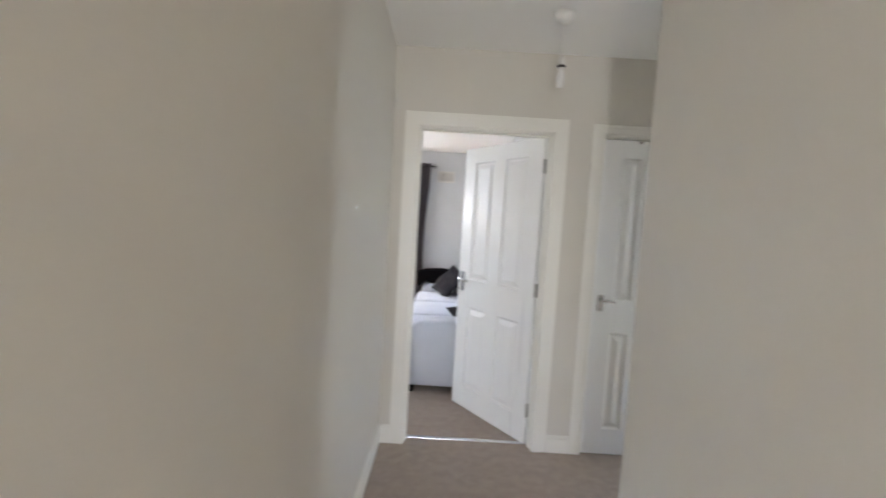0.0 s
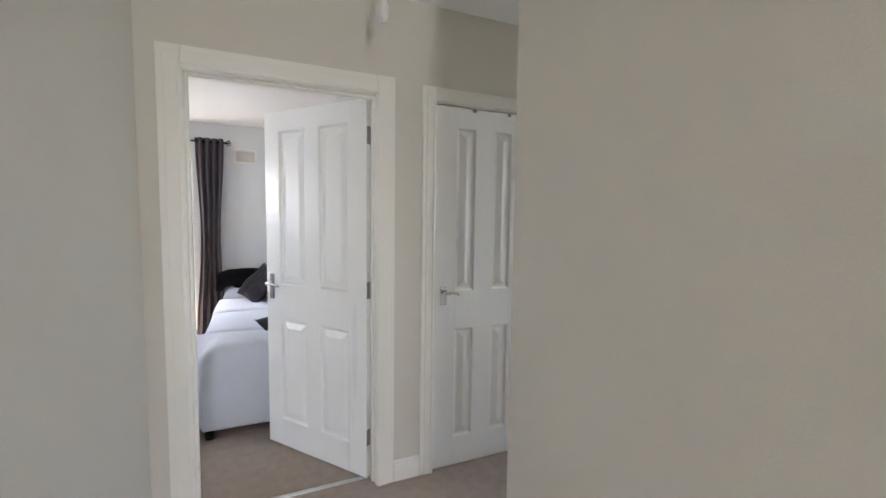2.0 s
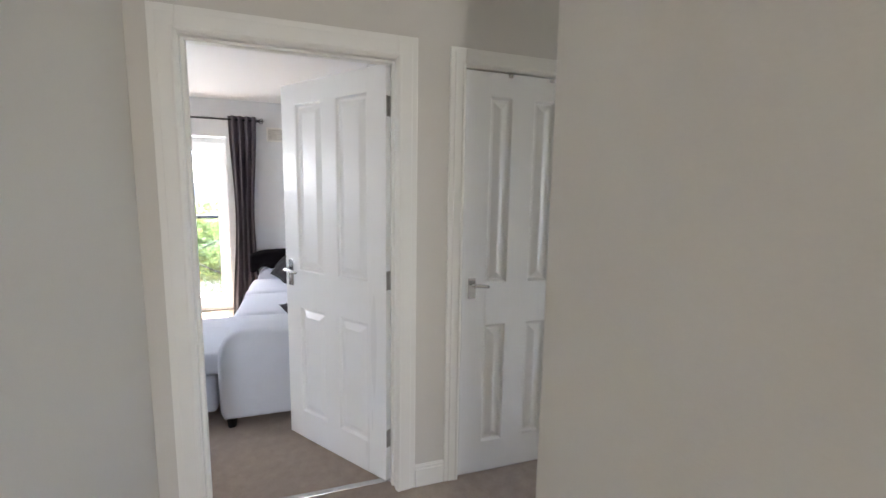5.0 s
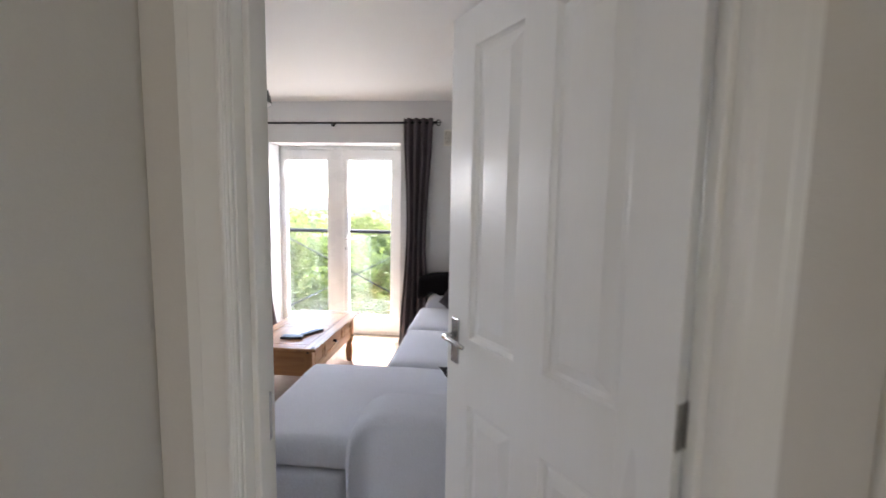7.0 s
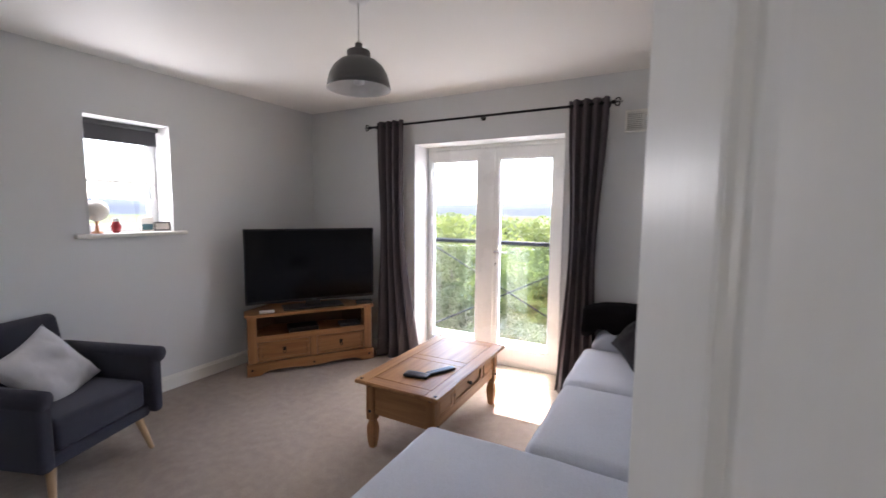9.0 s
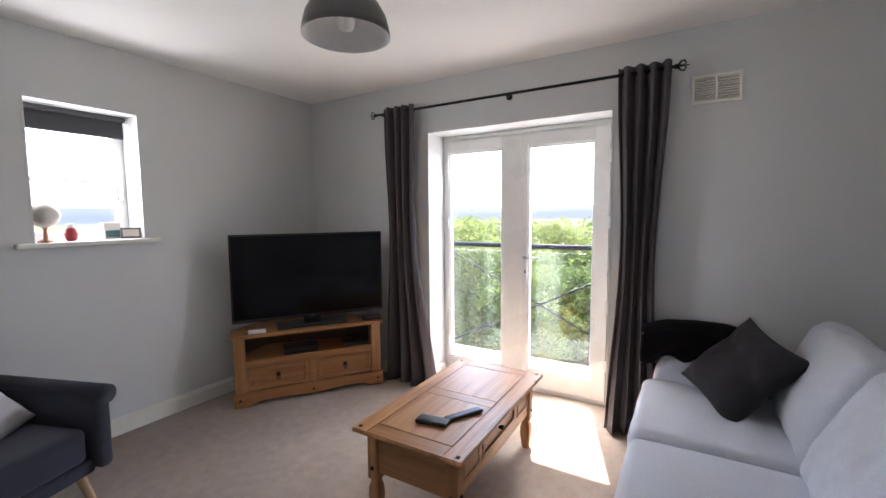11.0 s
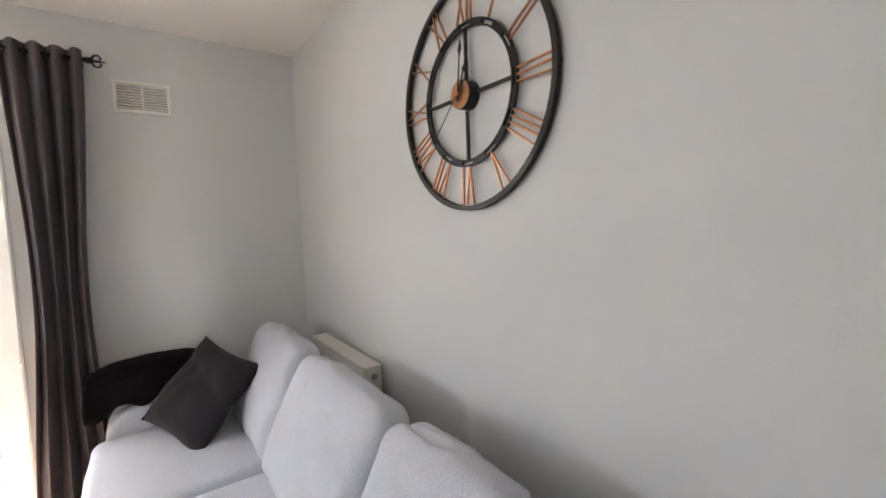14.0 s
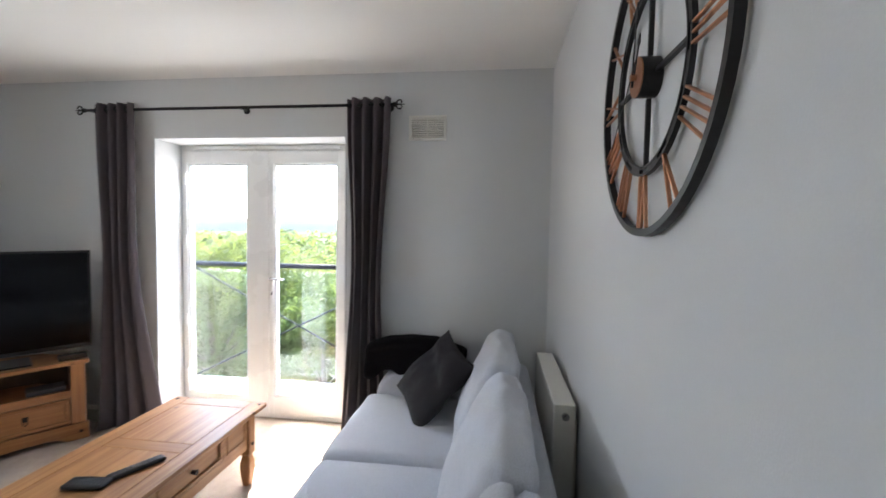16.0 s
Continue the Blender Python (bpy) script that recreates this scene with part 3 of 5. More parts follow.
for x0, x1, g0, g1 in ((ox0 + 0.042, midx - 0.001, -1.703, -1.222), (midx + 0.001, ox1 - 0.042, -1.012, -0.528)):
    bm = bmesh.new()
    y0, y1 = FY0 - 0.012, FY1 - 0.01
    box(bm, x0, g0, y0, y1, 0.032, oz1 - 0.042, 0.004)
    box(bm, g1, x1, y0, y1, 0.032, oz1 - 0.042, 0.004)
    box(bm, g0 - 0.002, g1 + 0.002, y0, y1, 0.032, GZ0, 0.004)
    box(bm, g0 - 0.002, g1 + 0.002, y0, y1, GZ1, oz1 - 0.042, 0.004)
    sash = part("sash", bm, UPVC, bdoor)
    bm = bmesh.new()
    for b in ((g0, g0 + 0.012, GZ0, GZ1), (g1 - 0.012, g1, GZ0, GZ1), (g0 + 0.012, g1 - 0.012, GZ0, GZ0 + 0.012), (g0 + 0.012, g1 - 0.012, GZ1 - 0.012, GZ1)):
        box(bm, b[0], b[1], y0 + 0.010, y1 - 0.010, b[2], b[3], 0.003, 1)
    part("glazing_bead", bm, UPVC, sash)
    pane = part("pane", B(g0 + 0.004, g1 - 0.004, y0 + 0.028, y0 + 0.034, GZ0 + 0.004, GZ1 - 0.004), GLASS, sash, "clear glass pane")
    pane.visible_shadow = False
part("meeting_stile", B(midx - 0.022, midx + 0.022, FY0 - 0.022, FY0 - 0.012, 0.035, oz1 - 0.045, bevel=0.004), UPVC, bdoor)
h = part("handle", B(midx + 0.030, midx + 0.058, FY0 - 0.020, FY0 - 0.012, 0.86, 1.09, bevel=0.004), UPVC, bdoor, "white backplate with a chrome lever and a keyhole")
bm = bmesh.new()
tube(bm, [(midx + 0.044, FY0 - 0.02, 1.055), (midx + 0.044, FY0 - 0.06, 1.055)], 0.008, 10)
tube(bm, [(midx + 0.044, FY0 - 0.06, 1.055), (midx + 0.10, FY0 - 0.064, 1.055), (midx + 0.165, FY0 - 0.060, 1.052)], 0.009, 10, 0.007)
part("lever", bm, CHROME, h, smooth=True)
part("keyhole", B(midx + 0.040, midx + 0.048, FY0 - 0.0215, FY0 - 0.019, 0.93, 0.955, bevel=0.001), IRON, h)
for x in (ox0 + 0.04, ox1 - 0.04):
    for z in (0.30, 0.72, 1.32, 1.78):
        part("hinge", B(x - 0.012, x + 0.012, FY0 - 0.024, FY0 - 0.002, z - 0.045, z + 0.045, bevel=0.004), UPVC, bdoor)


# ---- plain windows ----
def window(name, axis, a0, a1, b, z0, z1, label, bars=()):
    """A white framed window across an opening: outer frame, sash, glass and a cross bar; b is the inner face."""
    ob = thing(name, label, "window", pose(0, 0, 0), kind="structure")
    def bx(bm, p0, p1, q0, q1, lo, hi, bv=0.003):
        return box(bm, p0, p1, q0, q1, lo, hi, bv) if axis == "x" else box(bm, q0, q1, p0, p1, lo, hi, bv)
    d = 0.06 if b > 0 or axis == "x" and b > 0 else -0.06
    q0, q1 = sorted((b, b + d))
    bm = bmesh.new()
    f = 0.055
    for p in ((a0, a0 + f, z0, z1), (a1 - f, a1, z0, z1), (a0 + f, a1 - f, z0, z0 + f), (a0 + f, a1 - f, z1 - f, z1)):
        bx(bm, p[0], p[1], q0, q1, p[2], p[3])
    part("window_frame", bm, UPVC, ob)
    for z in bars:
        part("glazing_bar", bx(bmesh.new(), a0 + f, a1 - f, q0 + 0.012, q1 - 0.012, z - 0.011, z + 0.011), UPVC, ob)
    mid = (q0 + q1) / 2
    pane = part("pane", bx(bmesh.new(), a0 + f - 0.004, a1 - f + 0.004, mid - 0.003, mid + 0.003, z0 + f - 0.004, z1 - f + 0.004, 0), GLASS, ob, "clear glass pane")
    pane.visible_shadow = False
    return ob


win = window("window_1", "y", W0 + 0.012, W1 - 0.012, WX0 - 0.21, WB, WT - 0.012, "small white window with one glazing bar", (1.62,))
part("handle", B(WX0 - 0.213, WX0 - 0.195, W1 - 0.058, W1 - 0.036, 1.50, 1.60, bevel=0.004), CHROME, win)
sill = part("window_sill", B(WX0 - 0.21, WX0 + 0.045, W0 - 0.075, W1 + 0.075, WB - 0.028, WB, bevel=0.008, seg=3), TRIM)
tagged(sill, "white painted window board under the small window", "window sill", kind="structure")
window("window_2", "x", 2.4, 3.9, WY1 + 0.24, 0.85, 2.05, "white framed bedroom window", (1.6,))
# Made-up window, never in view, so the hall gets daylight from behind.
window("unseen_window_3", "x", -0.13, 0.27, -2.30, 0.2, 2.05, "unseen white framed window added at the hall end for light")
# Made-up window out of view, bringing side light into the wing.
window("unseen_window_4", "y", 1.7, 2.5, 5.32, 0.9, 2.05, "unseen white framed window added in the hall wing for light")

blind = thing("roller_blind", "charcoal fabric roller blind, mostly rolled up", "blind", pose(0, 0, 0))
part("fabric", B(WX0 - 0.130, WX0 - 0.127, W0 + 0.025, W1 - 0.04, 1.905, 2.022), BLIND, blind)
bm = bmesh.new()
tube(bm, [(WX0 - 0.115, W0 + 0.02, 2.02), (WX0 - 0.115, W1 - 0.035, 2.02)], 0.018, 14)
part("roller", bm, BLIND, blind, smooth=True)
part("bottom_bar", B(WX0 - 0.134, WX0 - 0.123, W0 + 0.025, W1 - 0.04, 1.895, 1.912, bevel=0.003), BLIND, blind)
for y in (W0 + 0.0125, W1 - 0.034):
    part("bracket", B(WX0 - 0.14, WX0 - 0.09, y, y + 0.006, 1.995, 2.043, bevel=0.001), CABLE, blind)


# ---- curtains ----
ROD_Y, ROD_Z = WY1 - 0.085, 2.205
rod = thing("curtain_pole", "black iron curtain pole with fleur finials", "curtain pole", pose(0, 0, 0))
bm = bmesh.new()
tube(bm, [(-2.20, ROD_Y, ROD_Z), (-0.05, ROD_Y, ROD_Z)], 0.0095, 12)
part("rod", bm, IRON, rod, smooth=True)
for s, x in ((-1, -2.20), (1, -0.05)):
    bm = bmesh.new()
    tube(bm, [(x, ROD_Y, ROD_Z), (x + s * 0.02, ROD_Y, ROD_Z)], 0.014, 10)
    tube(bm, [(x + s * 0.02, ROD_Y, ROD_Z), (x + s * 0.045, ROD_Y, ROD_Z), (x + s * 0.075, ROD_Y, ROD_Z)], 0.008, 8, 0.002)
    for k in (-1, 1):
        tube(bm, [(x + s * 0.018, ROD_Y, ROD_Z), (x + s * 0.03, ROD_Y, ROD_Z + k * 0.024), (x + s * 0.048, ROD_Y, ROD_Z + k * 0.028), (x + s * 0.058, ROD_Y, ROD_Z + k * 0.014), (x + s * 0.05, ROD_Y, ROD_Z + k * 0.008)], 0.0055, 7, 0.004)
    part("finial", bm, IRON, rod, smooth=True)
for x in (-2.17, -1.07, -0.085):
    bm = bmesh.new()
    tube(bm, [(x, WY1, ROD_Z), (x, ROD_Y, ROD_Z)], 0.006, 8)
    tube(bm, [(x, WY1, ROD_Z), (x, WY1 - 0.006, ROD_Z)], 0.022, 12)
    part("bracket", bm, IRON, rod, smooth=True)


def curtain(x0, x1, b0, b1, folds, seed, label):
    """An eyelet curtain: deep even folds at the pole, looser and flared at the hem, which lies on the carpet."""
    ob = thing("curtain", label, "curtain", pose(0, 0, 0), "curtains at the balcony doors")
    bm = bmesh.new()
    nu, nz = folds * 16, 36
    rows = []
    for j in range(nz + 1):
        f = j / nz
        z = 2.245 - f * 2.237
        row = []
        for i in range(nu + 1):
            u = i / nu
            ph = 2 * math.pi * folds * u
            wob = noise.noise(Vector((u * 3 + seed, f * 2.2, 0))) * 0.5 * f
            left, right = x0 + (b0 - x0) * f ** 1.6, x1 + (b1 - x1) * f ** 1.6
            waist = 0.045 * math.sin(math.pi * f) ** 2
            x = left + waist + (right - left - 2 * waist) * u + 0.012 * math.sin(2 * ph + seed) * f
            amp = 0.028 + 0.026 * f + 0.012 * noise.noise(Vector((u * 5, f * 1.5, seed)))
            y = ROD_Y + amp * math.sin(ph + wob * 2.4) + 0.018 * noise.noise(Vector((u * 2.5, f * 3, seed + 5))) * f
            if f > 0.965:
                y -= 0.03 * (f - 0.965) / 0.035 * (0.6 + 0.4 * math.sin(ph * 0.5))
            row.append(bm.verts.new((x, min(y, WY1 - 0.018), z)))
        rows.append(row)
    for a, b in zip(rows, rows[1:]):
        for i in range(nu):
            bm.faces.new((a[i], a[i + 1], b[i + 1], b[i]))
    cloth = part("cloth", bm, CURTAIN, ob, smooth=True)
    sol = cloth.modifiers.new("thickness", "SOLIDIFY")
    sol.thickness = 0.004
    for i in range(folds * 2):
        x = x0 + (x1 - x0) * (i + 0.5) / (folds * 2)
        bm = bmesh.new()
        pts = [(x, ROD_Y + 0.020 * math.cos(a), ROD_Z + 0.020 * math.sin(a)) for a in np.linspace(0, 2 * math.pi, 17)]
        tube(bm, pts, 0.0025, 6)
        part("eyelet", bm, IRON, ob, smooth=True)
    return ob


curtain(-2.125, -1.83, -2.17, -1.66, 4, 1.3, "long mauve-grey eyelet curtain drawn back beside the television")
curtain(-0.345, -0.065, -0.375, -0.085, 4, 6.1, "long mauve-grey eyelet curtain drawn back beside the sofa")

# ---- wall vent ----
vent = thing("wall_vent", "cream plastic louvred wall vent", "vent", pose(0.157, WY1, 2.076))
bm = bmesh.new()
for b in ((-0.12, 0.12, -0.078, -0.062), (-0.12, 0.12, 0.062, 0.078), (-0.12, -0.104, -0.062, 0.062), (0.104, 0.12, -0.062, 0.062), (-0.005, 0.005, -0.062, 0.062)):
    box(bm, b[0], b[1], -0.014, 0, b[2], b[3], 0.002, 1)
part("frame", bm, TRIM, vent)
# Dark sheet painting the shade seen through the slits.
part("backing", B(-0.106, 0.106, -0.003, -0.0005, -0.064, 0.064), GROOVE_SHADE, vent)
slat = None
for i in range(9):
    for x in (-0.0545, 0.0545):
        z = -0.055 + i * 0.01375
        m = pose(x, -0.008, z, -18)
        if slat is None:
            slat = part("slat", B(-0.0495, 0.0495, -0.0065, 0.0065, -0.0030, 0.0030), TRIM, vent)
            slat.matrix_basis = m
        else:
            share("slat", slat, vent, m)

# ---- radiator ----
RX0, RX1, RY0, RY1, RZ0, RZ1 = 0.832, 0.916, 5.08, 5.75, 0.18, 0.788
rad = thing("radiator", "white double panel radiator on the wall behind the sofa", "radiator", pose(0, 0, 0))
for x0, x1 in ((RX0, RX0 + 0.012), (RX1 - 0.012, RX1)):
    bm = B(x0, x1, RY0 + 0.006, RY1 - 0.006, RZ0, RZ1 - 0.02, bevel=0.004)
    part("panel", bm, TRIM, rad)
part("top_grille", B(RX0, RX1, RY0, RY1, RZ1 - 0.022, RZ1, bevel=0.004), TRIM, rad)
part("end_cover", B(RX0 + 0.002, RX1 - 0.002, RY0 - 0.002, RY0 + 0.004, RZ0 + 0.01, RZ1 - 0.002, bevel=0.003), TRIM, rad)
part("end_cover", B(RX0 + 0.002, RX1 - 0.002, RY1 - 0.004, RY1 + 0.002, RZ0 + 0.01, RZ1 - 0.002, bevel=0.003), TRIM, rad)
bm = bmesh.new()
tube(bm, [(0.876, RY0, RZ1 - 0.045), (0.876, RY0 - 0.012, RZ1 - 0.045)], 0.014, 14)
tube(bm, [(0.876, RY0 - 0.012, RZ1 - 0.045), (0.876, RY0 - 0.017, RZ1 - 0.045)], 0.006, 8)
part("bleed_valve", bm, CHROME, rad, smooth=False)
for y in (RY0 + 0.06, RY1 - 0.06):
    part("bracket", B(RX1, WX1, y - 0.02, y + 0.02, RZ0 + 0.06, RZ1 - 0.08, bevel=0.002), TRIM, rad)
bm = bmesh.new()
tube(bm, [(0.858, RY1 - 0.03, 0.0), (0.858, RY1 - 0.03, RZ0 + 0.02)], 0.0075, 10)
part("pipe", bm, CHROME, rad, smooth=True)

# ---- wall clock ----
CR, CI = 0.338, 0.205
clock = thing("wall_clock", "large skeleton wall clock with dark rings and copper numerals", "clock", pose(WX1 - 0.014, 4.440, 1.772, 0, 0, -90))


def ring(r0, r1, d0, d1, seg=72):
    """A flat band round the clock's axis (local y), with its face at d0."""
    bm = bmesh.new()
    loops = [[bm.verts.new((r * math.sin(2 * math.pi * k / seg), d, r * math.cos(2 * math.pi * k / seg))) for k in range(seg)] for r, d in ((r0, d0), (r1, d0), (r1, d1), (r0, d1))]
    for a in range(4):
        p, q = loops[a], loops[(a + 1) % 4]
        for k in range(seg):
            bm.faces.new((p[k], p[(k + 1) % seg], q[(k + 1) % seg], q[k]))
    return bm


part("outer_ring", ring(CR - 0.015, CR, -0.010, 0.007), CLOCK_IRON, clock)
part("inner_ring", ring(CI - 0.003, CI + 0.003, -0.007, 0.003), CLOCK_IRON, clock)
part("inner_ring", ring(CI - 0.0175, CI - 0.0125, -0.007, 0.003), CLOCK_IRON, clock)
for k in range(12):
    a = math.radians(30 * k + 15)
    part("link", B(-0.028, 0.028, -0.006, 0.002, CI - 0.0135, CI - 0.002, m=Matrix.Rotation(a, 4, "Y")), CLOCK_IRON, clock)
for k in range(4):
    part("spoke", B(-0.0045, 0.0045, -0.006, 0.004, 0.045, CI - 0.018, bevel=0.001, m=Matrix.Rotation(k * math.pi / 2, 4, "Y")), CLOCK_IRON, clock)
NUMERALS = ["XII", "I", "II", "III", "IIII", "V", "VI", "VII", "VIII", "IX", "X", "XI"]
R0, R1 = CI + 0.002, CR - 0.018


def stroke(bm, xa, za, xb, zb, w=0.0052):
    d = Vector((xb - xa, 0, zb - za))
    m = Matrix.Translation(((xa + xb) / 2, 0, (za + zb) / 2)) @ Matrix.Rotation(math.atan2(d.x, d.z), 4, "Y")
    box(bm, -w / 2, w / 2, -0.008, 0.0, -d.length / 2, d.length / 2, 0.0012, 1, m)


for k, text in enumerate(NUMERALS):
    bm = bmesh.new()
    widths = {"I": 0.017, "V": 0.040, "X": 0.042}
    total = sum(widths[c] for c in text)
    x = -total / 2
    for c in text:
        w = widths[c]
        if c == "I":
            stroke(bm, x + w / 2, R0, x + w / 2 + 0.004 * (1 if x > 0 else -1), R1)
        elif c == "V":
            stroke(bm, x + w / 2, R0, x + 0.004, R1)
            stroke(bm, x + w / 2, R0, x + w - 0.004, R1, 0.0045)
        else:
            stroke(bm, x + 0.005, R0, x + w - 0.005, R1)
            stroke(bm, x + w - 0.005, R0, x + 0.005, R1, 0.0045)
        x += w
    part("numeral", bm, COPPER, clock, "copper roman numeral").matrix_basis = Matrix.Rotation(math.radians(30 * k), 4, "Y")
bm = bmesh.new()
tube(bm, [(0, -0.026, 0), (0, 0.013, 0)], 0.042, 36)
hub = part("hub", bm, CLOCK_IRON, clock)
bm = bmesh.new()
tube(bm, [(0, -0.0285, 0), (0, -0.0262, 0)], 0.041, 36)
part("face", bm, COPPER, hub, "round copper boss")
bm = bmesh.new()
tube(bm, [(0, -0.040, 0), (0, -0.028, 0)], 0.007, 12)
part("pin", bm, COPPER, hub)
for name, ang, ln, w, y in (("hour_hand", 22, 0.085, 0.006, -0.033), ("minute_hand", 7, 0.15, 0.005, -0.036)):
    bm = bmesh.new()
    box(bm, -w / 2, w / 2, y - 0.001, y + 0.001, -0.02, ln * 0.72)
    vs = [bm.verts.new((sx, y + d, sz)) for d in (-0.001, 0.001) for sx, sz in ((0, ln * 0.7), (0.009, ln * 0.80), (0, ln), (-0.009, ln * 0.80))]
    bm.faces.new(vs[:4])
    bm.faces.new(vs[4:][::-1])
    for i in range(4):
        bm.faces.new((vs[i], vs[(i + 1) % 4], vs[4 + (i + 1) % 4], vs[4 + i]))
    part(name, bm, CLOCK_IRON, clock).matrix_basis = Matrix.Rotation(math.radians(ang), 4, "Y")
part("second_hand", B(-0.0015, 0.0015, -0.039, -0.0375, -0.05, 0.185, m=Matrix.Rotation(math.radians(226), 4, "Y")), CLOCK_IRON, clock)
for x, z in ((-0.33, 0), (0.33, 0), (0, 0.33), (0, -0.33)):
    bm = bmesh.new()
    tube(bm, [(x, 0.006, z), (x, 0.014, z)], 0.006, 8)
    part("standoff", bm, CLOCK_IRON, clock)

# ---- lounge pendant ----
lamp = thing("pendant_lamp", "grey metal dome pendant lamp with a white inside", "lamp", pose(-0.990, 4.425, 0))
bm = lathe(bmesh.new(), ((0, CEIL), (0.052, CEIL), (0.052, CEIL - 0.012), (0.044, CEIL - 0.024), (0.012, CEIL - 0.030), (0, CEIL - 0.030)))
part("ceiling_rose", bm, SHADE_IN, lamp, "white plastic ceiling rose", smooth=True)
bm = bmesh.new()
tube(bm, [(0, 0, CEIL - 0.028), (0, 0, 2.195)], 0.0032, 8)
part("flex", bm, CABLE, lamp, smooth=True)
out = [(0.017, 2.215), (0.017, 2.185), (0.050, 2.183), (0.055, 2.178), (0.055, 2.150), (0.062, 2.143), (0.090, 2.132), (0.118, 2.106), (0.138, 2.070), (0.148, 2.030), (0.151, 2.006), (0.149, 2.006)]
part("shade", lathe(bmesh.new(), out, 40), SHADE_GREY, lamp, smooth=True)
inn = [(0.149, 2.006), (0.146, 2.030), (0.135, 2.068), (0.115, 2.103), (0.087, 2.129), (0.055, 2.138), (0.0, 2.140)]
part("shade_lining", lathe(bmesh.new(), inn, 40), SHADE_IN, lamp, "white enamelled inside of the shade", smooth=True)
part("lampholder", lathe(bmesh.new(), ((0, 2.225), (0.012, 2.223), (0.016, 2.205), (0.016, 2.187), (0, 2.187)), 16), CABLE, lamp, smooth=True)
part("bulb", lathe(bmesh.new(), ((0, 2.140), (0.013, 2.138), (0.014, 2.110), (0.026, 2.080), (0.030, 2.055), (0.024, 2.032), (0, 2.023)), 20), SHADE_IN, lamp, "unlit opal bulb", smooth=True)

# ---- hall pendant ----
hl = thing("hall_pendant", "bare unlit bulb on a white flex", "lamp", pose(0.715, 2.200, 0))
part("ceiling_rose", lathe(bmesh.new(), ((0, HCEIL), (0.045, HCEIL), (0.046, HCEIL - 0.03), (0.035, HCEIL - 0.045), (0.008, HCEIL - 0.052), (0, HCEIL - 0.052)), 28), CABLE, hl, smooth=True)
bm = bmesh.new()
tube(bm, [(0, 0, HCEIL - 0.05), (0.002, 0, 2.250)], 0.003, 8)
part("flex", bm, CABLE, hl, smooth=True)
part("lampholder", lathe(bmesh.new(), ((0, 2.265), (0.011, 2.263), (0.017, 2.240), (0.019, 2.205), (0.017, 2.200), (0, 2.200)), 18), CABLE, hl, smooth=True)
part("collar", lathe(bmesh.new(), ((0.0195, 2.218), (0.021, 2.216), (0.021, 2.206), (0.0195, 2.204)), 18), IRON, hl, smooth=True)
part("bulb", lathe(bmesh.new(), ((0, 2.200), (0.012, 2.199), (0.013, 2.185), (0.018, 2.170), (0.0185, 2.130), (0.013, 2.115), (0, 2.110)), 20), SHADE_IN, hl, "small opal bulb", smooth=True)

# ---- corner sofa ----
sofa = thing("corner_sofa", "pale grey woven corner sofa with chaise and loose back cushions", "sofa", pose(0, 0, 0))


def soft(name, x0, x1, y0, y1, z0, z1, r, parent=sofa, material=SOFA, label="", **kw):
    ob = part(name, rbox((x1 - x0) / 2, (y1 - y0) / 2, (z1 - z0) / 2, r, **kw), material, parent, label, smooth=True)
    ob.matrix_basis = Matrix.Translation(((x0 + x1) / 2, (y0 + y1) / 2, (z0 + z1) / 2))
    return ob


SY0, SY1 = 3.49, 6.10
soft("base", -0.105, 0.72, 3.735, 5.90, 0.075, 0.305, 0.025, crease=0.002)
soft("chaise_base", -0.575, -0.107, 3.575, 4.425, 0.075, 0.305, 0.03, crease=0.002)
soft("chaise_cushion", -0.587, 0.50, 3.565, 4.425, 0.307, 0.445, 0.055, crown=0.018, crease=0.004, n=14, seed=2)
soft("seat_cushion", -0.14, 0.50, 4.435, 5.185, 0.307, 0.445, 0.05, crown=0.022, crease=0.004, n=12, seed=3)
soft("seat_cushion", -0.15, 0.50, 5.195, 5.905, 0.307, 0.445, 0.05, crown=0.022, crease=0.004, n=12, seed=4)
soft("back_frame", 0.66, 0.80, 3.74, 5.90, 0.08, 0.68, 0.04, crease=0.002)


def arm(y0, y1, x0, x1, top):
    """A padded arm: flat sides, its front and top running into one round corner."""
    r = 0.15
    pts = [(x0 + 0.02, 0.055), (x0, 0.10), (x0 - 0.005, 0.40), (x0, top - r)]
    pts += [(x0 + r - r * math.cos(a), top - r + r * math.sin(a)) for a in np.linspace(0.15, math.pi / 2, 8)]
    pts += [(x0 + 0.40, top + 0.004), (x1 - 0.02, top), (x1, top - 0.02), (x1, 0.055)]
    bm = bmesh.new()
    prof = ((0.0, 0.030), (0.006, 0.014), (0.022, 0.003), (0.05, 0.0))
    ys = [(y0 + d, i) for d, i in prof] + [(y1 - d, i) for d, i in reversed(prof)]
    cx, cz = (x0 + x1) / 2, 0.36
    rings = []
    for y, inset in ys:
        fx, fz = 1 - inset / ((x1 - x0) / 2), 1 - inset / 0.31
        rings.append([bm.verts.new((cx + (x - cx) * fx, y, cz + (z - cz) * fz)) for x, z in pts])
    n = len(pts)
    for a, b in zip(rings, rings[1:]):
        for k in range(n):
            bm.faces.new((a[k], a[(k + 1) % n], b[(k + 1) % n], b[k]))
    bm.faces.new(rings[0])
    bm.faces.new(rings[-1][::-1])
    return part("arm", bm, SOFA, sofa, "padded arm with a rounded front", smooth=True)


